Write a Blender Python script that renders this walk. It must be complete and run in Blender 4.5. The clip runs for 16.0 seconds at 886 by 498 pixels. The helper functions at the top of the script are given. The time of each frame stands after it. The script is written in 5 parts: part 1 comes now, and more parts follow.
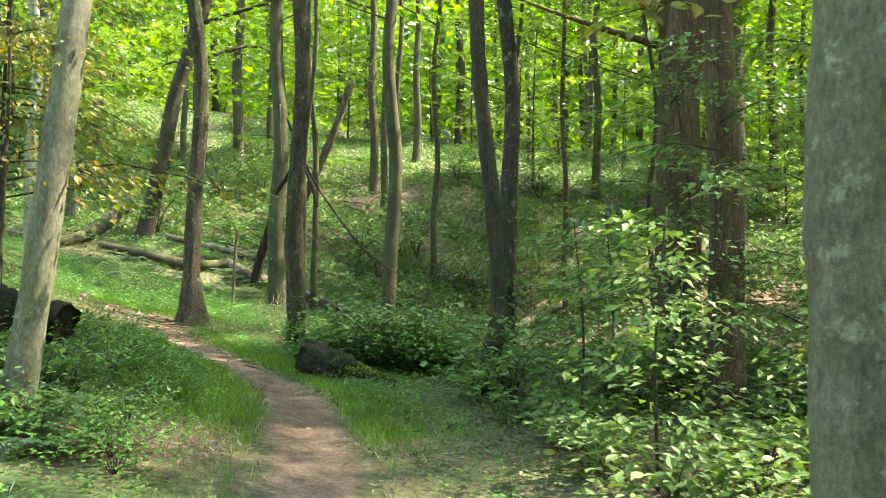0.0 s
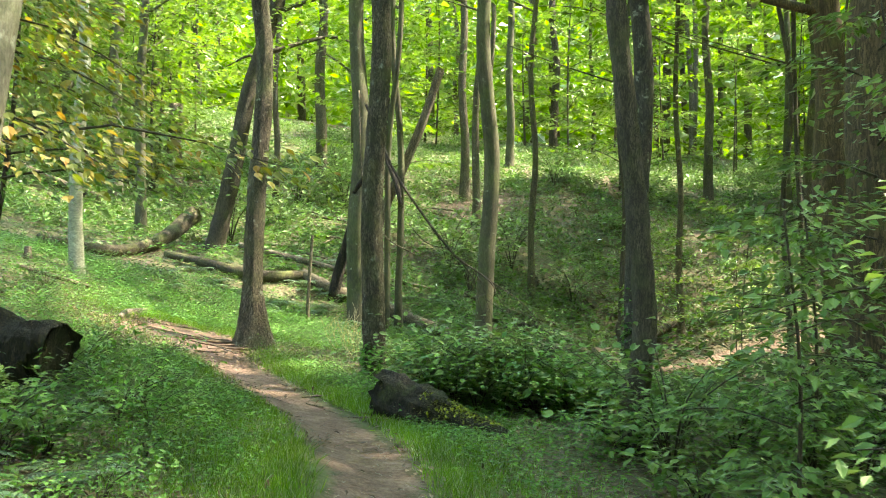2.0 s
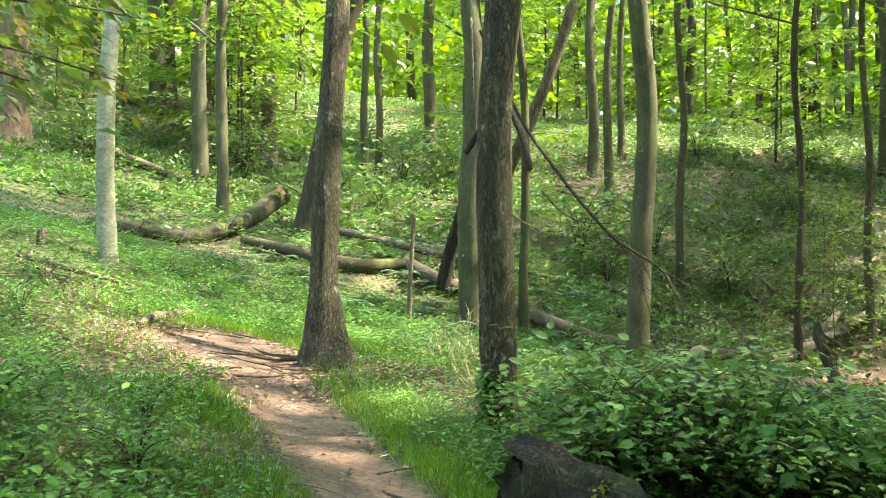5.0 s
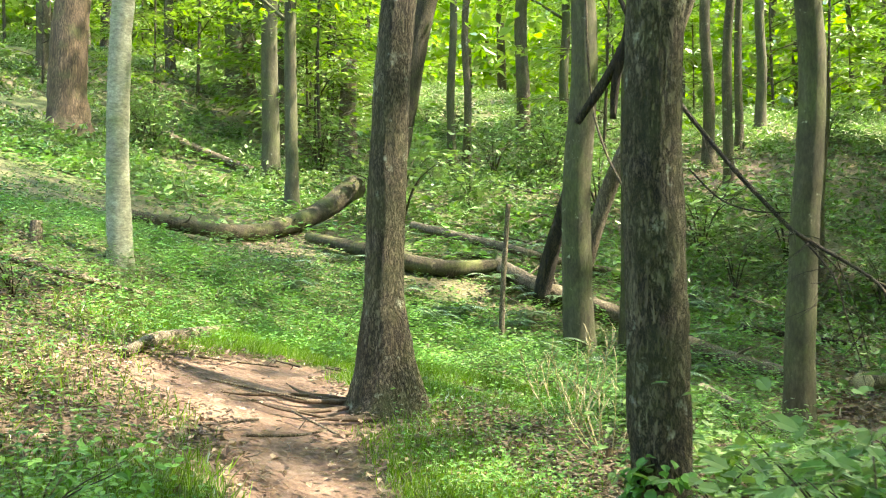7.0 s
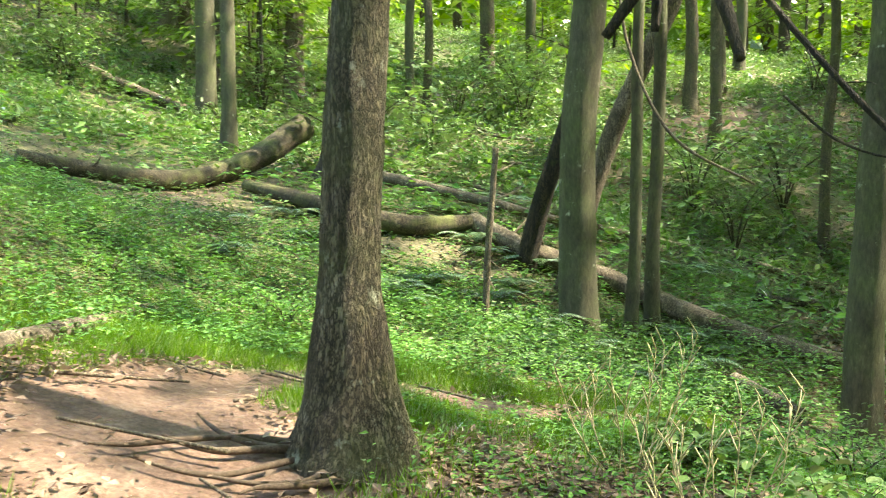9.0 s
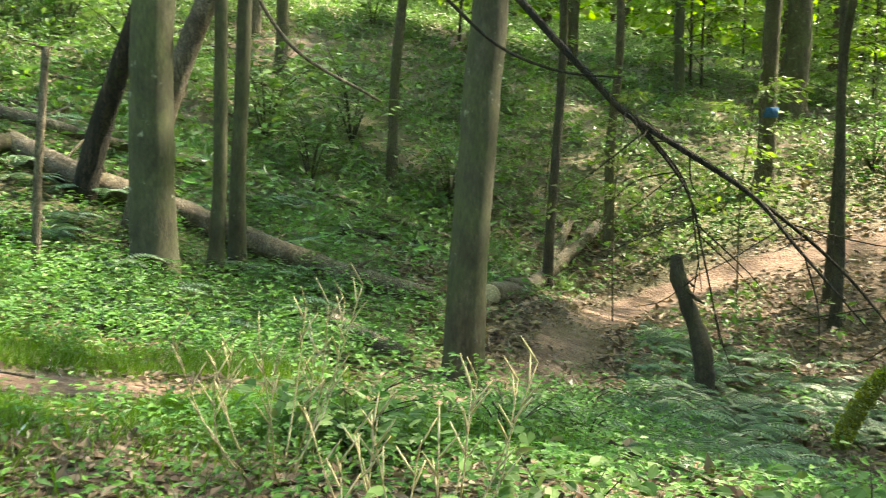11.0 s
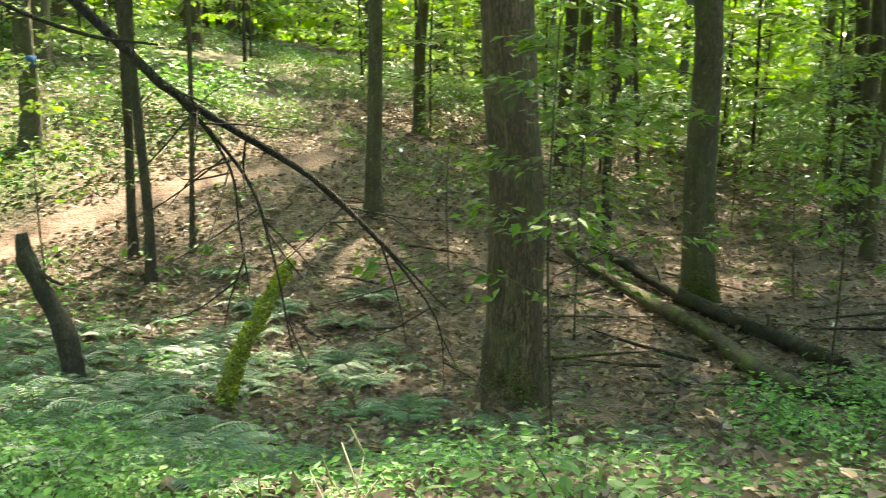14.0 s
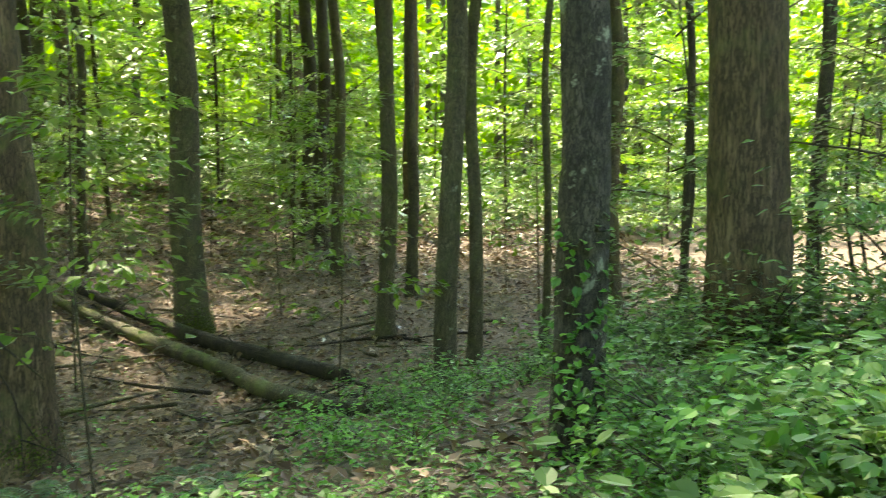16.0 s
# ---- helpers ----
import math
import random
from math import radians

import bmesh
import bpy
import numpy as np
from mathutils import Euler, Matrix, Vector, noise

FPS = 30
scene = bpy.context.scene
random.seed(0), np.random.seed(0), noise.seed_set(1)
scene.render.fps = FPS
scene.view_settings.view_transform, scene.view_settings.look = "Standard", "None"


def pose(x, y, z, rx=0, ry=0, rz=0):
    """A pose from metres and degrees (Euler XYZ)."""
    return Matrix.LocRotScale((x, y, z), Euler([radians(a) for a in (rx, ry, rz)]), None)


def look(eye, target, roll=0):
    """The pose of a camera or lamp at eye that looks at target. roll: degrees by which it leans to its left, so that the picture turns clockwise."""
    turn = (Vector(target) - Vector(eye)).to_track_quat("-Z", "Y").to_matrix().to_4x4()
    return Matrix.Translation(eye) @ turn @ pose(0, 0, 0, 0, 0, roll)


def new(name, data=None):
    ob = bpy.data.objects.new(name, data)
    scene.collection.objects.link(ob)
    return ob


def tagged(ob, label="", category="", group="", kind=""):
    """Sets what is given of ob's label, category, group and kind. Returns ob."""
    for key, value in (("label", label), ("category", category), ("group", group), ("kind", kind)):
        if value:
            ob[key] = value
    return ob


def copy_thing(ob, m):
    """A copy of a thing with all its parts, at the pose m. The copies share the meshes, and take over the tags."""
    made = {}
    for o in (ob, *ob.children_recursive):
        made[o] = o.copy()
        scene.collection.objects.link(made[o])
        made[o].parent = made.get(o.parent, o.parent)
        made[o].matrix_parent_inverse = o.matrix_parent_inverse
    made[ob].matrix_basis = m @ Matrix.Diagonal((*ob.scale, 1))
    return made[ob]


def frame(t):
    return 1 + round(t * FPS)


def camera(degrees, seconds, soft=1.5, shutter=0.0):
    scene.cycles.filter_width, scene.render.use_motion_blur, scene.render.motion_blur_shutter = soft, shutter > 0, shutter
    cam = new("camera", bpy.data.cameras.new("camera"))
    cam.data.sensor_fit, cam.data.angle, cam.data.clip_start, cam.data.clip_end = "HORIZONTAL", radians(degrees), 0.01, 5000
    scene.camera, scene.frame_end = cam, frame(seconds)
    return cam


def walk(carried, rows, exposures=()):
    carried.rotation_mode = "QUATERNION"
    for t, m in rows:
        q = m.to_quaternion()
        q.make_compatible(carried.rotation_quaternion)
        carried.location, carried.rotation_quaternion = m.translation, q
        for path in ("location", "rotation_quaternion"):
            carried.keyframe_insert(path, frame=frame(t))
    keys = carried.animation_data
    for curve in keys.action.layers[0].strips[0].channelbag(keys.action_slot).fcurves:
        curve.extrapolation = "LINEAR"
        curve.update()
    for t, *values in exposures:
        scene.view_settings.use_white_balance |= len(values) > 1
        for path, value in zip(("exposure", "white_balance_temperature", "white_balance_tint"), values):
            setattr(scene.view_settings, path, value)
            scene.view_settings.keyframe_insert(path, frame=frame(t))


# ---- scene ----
EXPOSURE, KELVIN, TINT = 3.6, 8200, 3
cam = camera(50.3, 16.0, soft=1.0, shutter=0.25)
PATH = [
    (0.0, -0.162, 0.544, 1.528, -0.89, 0.32, -0.20),
    (0.5, -0.220, 1.241, 1.495, 1.03, 0.60, -0.20),
    (1.0, -0.255, 1.902, 1.440, 2.78, 0.63, -0.10),
    (1.5, -0.338, 2.565, 1.425, 3.81, 0.74, -0.20),
    (2.0, -0.401, 3.205, 1.451, 4.47, 1.12, -0.10),
    (2.5, -0.492, 3.898, 1.490, 5.28, 0.86, 0.20),
    (3.0, -0.582, 4.533, 1.477, 6.14, 0.74, 0.20),
    (3.5, -0.708, 5.174, 1.470, 7.12, 0.80, 0.20),
    (4.0, -0.809, 5.798, 1.448, 8.51, 0.66, 0.20),
    (6.5, -1.538, 8.989, 1.390, 15.45, 0.49, 0.40),
    (7.0, -1.711, 9.632, 1.418, 16.80, 0.49, 0.10),
    (7.5, -1.895, 10.213, 1.444, 17.88, 0.20, -0.30),
    (8.2, -2.216, 10.952, 1.478, 17.95, -1.26, -0.30),
    (10.3, -3.001, 12.634, 1.504, -3.49, -4.80, -2.03),
    (10.5, -3.027, 12.704, 1.453, -6.38, -5.26, -2.46),
    (11.0, -2.952, 12.931, 1.405, -13.31, -6.14, -2.12),
    (11.5, -3.034, 13.308, 1.440, -20.69, -7.14, -2.14),
    (12.0, -3.136, 13.580, 1.439, -28.40, -7.73, -1.73),
    (12.5, -3.184, 13.818, 1.468, -35.96, -8.19, -1.48),
    (13.0, -3.361, 13.970, 1.477, -43.67, -8.20, -0.92),
    (13.5, -3.495, 14.121, 1.483, -51.43, -8.33, -0.47),
    (14.0, -3.584, 14.254, 1.521, -59.23, -8.40, -0.48),
    (14.5, -3.691, 14.405, 1.525, -67.77, -7.83, -0.17),
    (15.0, -3.764, 14.506, 1.549, -75.65, -7.54, 0.01),
    (15.5, -3.746, 14.667, 1.563, -83.77, -7.16, 0.00),
    (16.0, -3.783, 14.785, 1.590, -91.91, -6.57, 0.27),
]
walk(cam, [(t, pose(x, y, z, 90 + p, r, w)) for t, x, y, z, w, p, r in PATH], exposures=[(t, EXPOSURE + d, KELVIN, TINT) for t, d in ((0.0, -0.08), (2.5, 0.08), (4.2, 0.14), (6.5, 0.08), (8.2, 0.0), (10.5, -0.18), (12.0, -0.08), (13.0, 0.04), (14.5, 0.2), (16.0, 0.28))])

# ---- world and sun ----
SUN_ELEVATION, SUN_AZIMUTH = 57, 76          # degrees; the azimuth is counted from +y towards +x
world = bpy.data.worlds.new("sky")
scene.world = world
world.use_nodes = True
sky = world.node_tree.nodes.new("ShaderNodeTexSky")
sky.sky_type, sky.sun_disc = "NISHITA", False
sky.sun_elevation, sky.sun_rotation = radians(SUN_ELEVATION), radians(SUN_AZIMUTH)
world.node_tree.nodes["Background"].inputs[1].default_value = 0.14
world.node_tree.links.new(sky.outputs[0], world.node_tree.nodes["Background"].inputs[0])
sun = new("sun", bpy.data.lights.new("sun", "SUN"))
sun.data.energy, sun.data.angle, sun.data.color = 2.5, radians(1.6), (1.0, 0.95, 0.85)
a, e = radians(SUN_AZIMUTH), radians(SUN_ELEVATION)
sun.matrix_world = look((60 * math.sin(a) * math.cos(e), 60 * math.cos(a) * math.cos(e), 60 * math.sin(e)), (0, 0, 0))

# ---- noise and mesh helpers ----
rng = np.random.default_rng(7)


def vnoise(p, seed=0):
    """Smooth value noise in -1..1 at the points p (n, 3)."""
    p = np.asarray(p, float)
    i = np.floor(p).astype(np.int64)
    f = p - i
    f = f * f * (3 - 2 * f)
    out = np.zeros(len(p))
    for dx in (0, 1):
        for dy in (0, 1):
            for dz in (0, 1):
                n = (i[:, 0] + dx) * 374761393 + (i[:, 1] + dy) * 668265263 + (i[:, 2] + dz) * 2147483647 + seed * 974634777
                n = (n ^ (n >> 13)) * 1274126177
                n = ((n ^ (n >> 16)) & 0xFFFF) / 32767.5 - 1
                w = (f[:, 0] if dx else 1 - f[:, 0]) * (f[:, 1] if dy else 1 - f[:, 1]) * (f[:, 2] if dz else 1 - f[:, 2])
                out += n * w
    return out


def noise2(x, y, scale, seed=0):
    x, y = np.broadcast_arrays(np.asarray(x, float), np.asarray(y, float))
    return vnoise(np.stack([x.ravel() / scale, y.ravel() / scale, np.full(x.size, 0.5)], 1), seed).reshape(x.shape)


def mesh_of(name, v, faces, mat, smooth=True):
    """A mesh from arrays: vertices (n, 3) and a list of face arrays, each (m, 3) or (m, 4)."""
    me = bpy.data.meshes.new(name)
    v = np.asarray(v, np.float32)
    faces = [np.asarray(f, np.int32) for f in faces if len(f)]
    me.vertices.add(len(v))
    me.vertices.foreach_set("co", v.ravel())
    loops = np.concatenate([f.ravel() for f in faces])
    sizes = np.concatenate([np.full(len(f), f.shape[1], np.int32) for f in faces])
    me.loops.add(len(loops))
    me.loops.foreach_set("vertex_index", loops)
    me.polygons.add(len(sizes))
    me.polygons.foreach_set("loop_start", np.concatenate([[0], np.cumsum(sizes)[:-1]]).astype(np.int32))
    me.polygons.foreach_set("use_smooth", np.full(len(sizes), smooth))
    me.materials.append(mat)
    me.update(calc_edges=True)
    me.validate()
    return me


def part(name, me, parent=None, label=""):
    ob = new(name, me)
    ob.parent = parent
    if label:
        ob["label"] = label
    return ob


def smooth_line(pts, n):
    """n points on a Catmull-Rom curve through pts."""
    p = np.asarray(pts, float)
    p = np.vstack([2 * p[0] - p[1], p, 2 * p[-1] - p[-2]])
    s = np.linspace(0, len(p) - 3 - 1e-6, n)
    i = s.astype(int)
    t = (s - i)[:, None]
    a, b, c, d = p[i], p[i + 1], p[i + 2], p[i + 3]
    return 0.5 * (2 * b + (c - a) * t + (2 * a - 5 * b + 4 * c - d) * t ** 2 + (3 * b - a - 3 * c + d) * t ** 3)


def tube(pts, radii, sides=10, rings=12, rough=0.0, ridges=0.0, seed=0, flat_end=False):
    """Vertices and faces of a rough round limb along pts; radii are spread evenly along it."""
    c = smooth_line(pts, rings)
    s = np.linspace(0, 1, rings)
    r = np.interp(s, np.linspace(0, 1, len(radii)), radii)
    d = np.gradient(c, axis=0)
    d /= np.linalg.norm(d, axis=1)[:, None]
    ref = np.array([0.0, 1.0, 0.0]) if abs(d[0, 1]) < 0.8 else np.array([1.0, 0.0, 0.0])
    u = np.cross(d, ref)
    u /= np.linalg.norm(u, axis=1)[:, None]
    w = np.cross(d, u)
    th = np.linspace(0, 2 * math.pi, sides, endpoint=False)
    dirs = u[:, None] * np.cos(th)[None, :, None] + w[:, None] * np.sin(th)[None, :, None]
    v = c[:, None] + dirs * r[:, None, None]
    if rough or ridges:
        q = v.reshape(-1, 3)
        k = rough * vnoise(q * 4 + seed, seed) + 0.5 * rough * vnoise(q * 11, seed + 3)
        if ridges:
            along = np.repeat(np.concatenate([[0], np.cumsum(np.linalg.norm(np.diff(c, axis=0), axis=1))]), sides)
            ang = np.tile(th, rings)
            m = vnoise(np.stack([np.cos(ang) * 3.2, np.sin(ang) * 3.2, along * 1.6], 1), seed + 5)
            m2 = vnoise(np.stack([np.cos(ang) * 6.5, np.sin(ang) * 6.5, along * 7], 1), seed + 6)
            k = k + ridges * (0.6 * m + 0.6 * np.abs(m2))
        v = c[:, None] + dirs * (r[:, None] * (1 + k.reshape(rings, sides)))[..., None]
    v = np.vstack([v.reshape(-1, 3), c[0][None], c[-1][None]])
    a = np.arange(rings - 1)[:, None] * sides + np.arange(sides)[None]
    b = np.arange(rings - 1)[:, None] * sides + (np.arange(sides)[None] + 1) % sides
    quads = np.stack([a, b, b + sides, a + sides], -1).reshape(-1, 4)
    k = np.arange(sides)
    n0, n1 = rings * sides, rings * sides + 1
    last = (rings - 1) * sides
    caps = np.concatenate([np.stack([np.full(sides, n0), (k + 1) % sides, k], 1), np.stack([np.full(sides, n1), last + k, last + (k + 1) % sides], 1)])
    return v, [quads, caps]


def join(pieces):
    """Several (vertices, faces) in one."""
    vs, fs, n = [], {3: [], 4: []}, 0
    for v, faces in pieces:
        vs.append(v)
        for f in faces:
            fs[np.asarray(f).shape[1]].append(np.asarray(f) + n)
        n += len(v)
    return np.vstack(vs), [np.concatenate(f) for f in fs.values() if f]


def leaf_blades(c, axis, up, length, width, fold=0.12):
    """Leaves, each folded along its rib: stalk end, two flanks, tip. c: stalk ends."""
    axis = axis / np.linalg.norm(axis, axis=1)[:, None]
    side = np.cross(axis, up)
    side /= np.linalg.norm(side, axis=1)[:, None] + 1e-9
    nrm = np.cross(side, axis)
    L, Wd = length[:, None], width[:, None]
    mid = c + axis * L * 0.42 + nrm * Wd * fold
    v = np.stack([c, mid + side * Wd * 0.5, c + axis * L - nrm * L * 0.08, mid - side * Wd * 0.5], 1).reshape(-1, 3)
    i = np.arange(len(c))[:, None] * 4
    return v, [np.concatenate([i + np.array([[0, 1, 2]]), i + np.array([[0, 2, 3]])])]


def broad_leaves(c, axis, up, length, width):
    """Broad leaves with a pointed tip and a sunken rib, for plants seen close."""
    axis = axis / np.linalg.norm(axis, axis=1)[:, None]
    side = np.cross(axis, up)
    side /= np.linalg.norm(side, axis=1)[:, None] + 1e-9
    nrm = np.cross(side, axis)
    L, Wd = length[:, None], width[:, None]
    pts = [c]
    for s, w, d in ((0.22, 0.42, 0.06), (0.55, 0.5, 0.05), (0.82, 0.24, 0.0)):
        pts.append(c + axis * L * s + side * Wd * w + nrm * Wd * d)
        pts.append(c + axis * L * s - side * Wd * w + nrm * Wd * d)
    pts.append(c + axis * L * 0.5 - nrm * L * 0.03)
    pts.append(c + axis * L - nrm * L * 0.14)
    v = np.stack(pts, 1).reshape(-1, 3)
    i = np.arange(len(c))[:, None] * 9
    tri = [[0, 1, 7], [0, 7, 2], [1, 3, 7], [2, 7, 4], [3, 5, 7], [4, 7, 6], [5, 8, 7], [6, 7, 8]]
    return v, [np.concatenate([i + np.array([t]) for t in tri])]


def unit(n, flat=1.0):
    d = rng.normal(size=(n, 3))
    d[:, 2] *= flat
    return d / np.linalg.norm(d, axis=1)[:, None]


def unit_from(g, n):
    d = g.normal(size=(n, 3))
    return d / np.linalg.norm(d, axis=1)[:, None]


# ---- the lie of the land ----
TERRACE = [(0, -4, 0), (0, 3, 0), (-.6, 6.5, .03), (-1.3, 9.5, .1), (-2.6, 12.4, .2), (-3.4, 14.6, .28), (-4, 15.7, .42), (-5.8, 17.3, .7),
           (-3, 4, .3), (-3.6, 9, .5), (-5.2, 14.3, .72), (1.5, 8, 0), (4, 8, -.1), (.5, 12, 0), (3, 13, -.1), (-2, 15.5, .2), (8, 6, -.2), (-.5, 16.5, -.1), (3, 3, 0)]
RAVINE = [(-3.5, 21.8, .3), (-1, 20.2, -.45), (-.1, 22.4, -.35), (2.5, 27.5, -.8), (4, 28.9, -.4), (8, 30, .9), (1.9, 21.4, -1), (4.7, 22, -1.25), (4.7, 18, -1.4), (10, 23.8, -.2),
          (11.5, 18.4, -1.4), (9, 17.5, -1.5), (12.6, 16, -1.3), (5.3, 14.5, -.95), (3.9, 15.8, -.95), (7, 11, -.9), (2, 18, -1.1), (20, 14, -1.1), (12, 28, .9), (22, 22, .2)]
HILLS = [(-7.2, 17.3, 1.35), (-9, 22.3, 1.7), (-10.1, 28.5, 2.5), (-13, 36, 4.6), (-5.2, 23.5, 1.3), (-20, 20, 5), (-22, 36, 8), (-6, 38, 4.8), (-4, 30, 2.4), (2, 38, 4.4), (12, 42, 4.5),
         (26, 38, 3.5), (0, 60, 9), (-30, 60, 13), (40, 14, -.6), (40, 40, 4), (30, -10, -.4), (0, -30, 0), (-30, 0, 5), (-8, 6, 1.4), (-8, 12, 1.6), (80, 0, 0), (0, 110, 12), (-80, 30, 14), (0, -80, 0), (80, 80, 8)]
marks = np.array(TERRACE + RAVINE + HILLS, float)
mk = len(marks)
system = np.zeros((mk + 1, mk + 1))
system[:mk, :mk] = -np.sqrt(((marks[:, None, :2] - marks[None, :, :2]) ** 2).sum(-1) + 1.44) - np.eye(mk) * 0.05
system[:mk, mk] = system[mk, :mk] = 1
weights = np.linalg.solve(system, np.r_[marks[:, 2], 0])


def height(x, y):
    """The ground's height, from the marks above."""
    x, y = np.broadcast_arrays(np.asarray(x, float), np.asarray(y, float))
    out = np.full(x.shape, weights[mk])
    for (mx, my, _), w in zip(marks, weights):
        out = out - w * np.sqrt((x - mx) ** 2 + (y - my) ** 2 + 1.44)
    return out


def on_ground(x, y, dz=0.0):
    return Vector((x, y, float(height(x, y)) + dz))


TRAIL = smooth_line([(0.6, -8, 0), (0.1, -2, 0), (-0.2, 3, 0), (-0.85, 6.6, 0), (-1.55, 10, 0), (-2.75, 12.4, 0), (-3.9, 14.2, 0), (-4.75, 15.4, 0), (-4.95, 16.5, 0), (-4.3, 17.3, 0),
                     (-3.2, 17.65, 0), (-1.7, 18.8, 0), (0.2, 21.3, 0), (1.9, 24.4, 0), (3.6, 26.7, 0), (5.7, 27.4, 0), (7.3, 27.1, 0), (9.1, 26.9, 0), (10.6, 26.3, 0), (12.2, 26.4, 0)], 220)[:, :2]


def trail_distance(x, y):
    x, y = np.broadcast_arrays(np.asarray(x, float), np.asarray(y, float))
    best = np.full(x.shape, 99.0)
    for px, py in TRAIL:
        best = np.minimum(best, np.hypot(x - px, y - py))
    return best


def bump(x, y, cx, cy, r):
    return np.exp(-((x - cx) ** 2 + (y - cy) ** 2) / (r * r))


def worn_at(x, y):
    """How bare the trodden ground is, 0..1."""
    wide = 0.42 + 0.16 * bump(x, y, -4.0, 14.6, 2.2) + 0.3 * bump(x, y, -3.9, 17.4, 1.0) + 0.1 * np.clip((y - 20) / 3, 0, 1) + 0.12 * noise2(x, y, 0.6, 2)
    w = np.clip(1.15 - trail_distance(x, y) / wide, 0, 1)
    return np.maximum(w, np.clip(1.3 * bump(x, y, -4.6, 15.2, 0.85), 0, 1))


def greenness(x, y):
    """How thickly herbs cover the ground, 0..1."""
    g = 1 / (1 + np.exp((x - (1.2 - 0.25 * np.clip(y - 14, 0, 12))) * 1.3))
    g = np.maximum(g, 0.8 * bump(x, y, 1.5, 10, 4.5))
    g = np.maximum(g, 0.75 * bump(x, y, 0.2, 15.5, 2.4))
    g = np.maximum(g, 0.8 * bump(x, y, 9.5, 29, 2.8))
    g = np.maximum(g, 0.75 * np.clip((y - 22.8 - 0.35 * np.abs(x + 1)) / 4, 0, 1) * (x < 9))
    g = np.maximum(g, 0.85 * bump(x, y, 12, 30.5, 3.6))
    g = np.maximum(g, 0.8 * np.clip((y - 33) / 5, 0, 1))
    g = np.maximum(g, 0.8 * bump(x, y, 1.6, 5.0, 2.2))
    g = np.maximum(g, 0.85 * np.clip((np.hypot(x - 2, y - 14) - 21) / 5, 0, 1) * (1 - 0.7 * bump(x, y, 19, 17, 6)))
    g = np.maximum(g, 0.16)
    g = g * (1 - 0.85 * bump(x, y, -4.6, 13.6, 1.0)) * (1 - 0.92 * bump(x, y, -5.1, 14.5, 1.05)) * (1 - 0.75 * bump(x, y, -2.1, 7.3, 0.75)) * (1 - 0.85 * bump(x, y, -3.4, 16.2, 0.9))
    g = g * np.clip(0.75 + 0.7 * noise2(x, y, 1.7, 4), 0.1, 1.3)
    return np.clip(g, 0, 1)


# ---- materials ----
def material(name):
    m = bpy.data.materials.new(name)
    m.use_nodes = True
    nt = m.node_tree
    nt.nodes.clear()
    return m, nt


def node(nt, kind, **inputs):
    n = nt.nodes.new(kind)
    for k, v in inputs.items():
        key = int(k[1:]) if k[0] == "i" and k[1:].isdigit() else k.replace("_", " ")
        if isinstance(v, bpy.types.NodeSocket):
            nt.links.new(v, n.inputs[key])
        else:
            n.inputs[key].default_value = v
    return n


def ramp(nt, fac, stops):
    n = nt.nodes.new("ShaderNodeValToRGB")
    while len(n.color_ramp.elements) < len(stops):
        n.color_ramp.elements.new(0.5)
    for el, (p, c) in zip(n.color_ramp.elements, stops):
        el.position, el.color = p, (*c, 1)
    nt.links.new(fac, n.inputs[0])
    return n.outputs[0]


def mixed(nt, fac, a, b):
    n = nt.nodes.new("ShaderNodeMix")
    n.data_type = "RGBA"
    for sock, v in ((n.inputs[0], fac), (n.inputs[6], a), (n.inputs[7], b)):
        if isinstance(v, bpy.types.NodeSocket):
            nt.links.new(v, sock)
        else:
            sock.default_value = v if not isinstance(v, tuple) else (*v, 1)
    return n.outputs[2]


def finish(nt, shader):
    out = nt.nodes.new("ShaderNodeOutputMaterial")
    nt.links.new(shader, out.inputs[0])


def leaf_material(name, stops, glow=0.5, gloss=0.07):
    """A thin leaf: it scatters light back and lets some through."""
    m, nt = material(name)
    geo = nt.nodes.new("ShaderNodeNewGeometry")
    col = ramp(nt, geo.outputs["Random Per Island"], stops)
    tex = node(nt, "ShaderNodeTexNoise", Scale=1.3, Detail=2.0)
    nt.links.new(geo.outputs["Position"], tex.inputs["Vector"])
    hsv = node(nt, "ShaderNodeHueSaturation", Color=col)
    nt.links.new(node(nt, "ShaderNodeMapRange", Value=tex.outputs[0], i1=0.3, i2=0.7, i3=0.75, i4=1.3).outputs[0], hsv.inputs["Value"])
    dif = node(nt, "ShaderNodeBsdfDiffuse", Color=hsv.outputs[0])
    warm = node(nt, "ShaderNodeMixRGB", Fac=1.0, Color1=hsv.outputs[0], Color2=(1.2, 1.35, 0.42, 1))
    warm.blend_type = "MULTIPLY"
    tra = node(nt, "ShaderNodeBsdfTranslucent", Color=warm.outputs[0])
    mix = node(nt, "ShaderNodeMixShader", Fac=glow)
    nt.links.new(dif.outputs[0], mix.inputs[1])
    nt.links.new(tra.outputs[0], mix.inputs[2])
    glo = node(nt, "ShaderNodeBsdfGlossy", Color=(1, 1, 1, 1), Roughness=0.45)
    lw = node(nt, "ShaderNodeFresnel", IOR=1.4)
    sc = node(nt, "ShaderNodeMath", i0=lw.outputs[0], i1=gloss * 6)
    sc.operation = "MULTIPLY"
    top = nt.nodes.new("ShaderNodeMixShader")
    nt.links.new(sc.outputs[0], top.inputs[0])
    nt.links.new(mix.outputs[0], top.inputs[1])
    nt.links.new(glo.outputs[0], top.inputs[2])
    finish(nt, top.outputs[0])
    return m


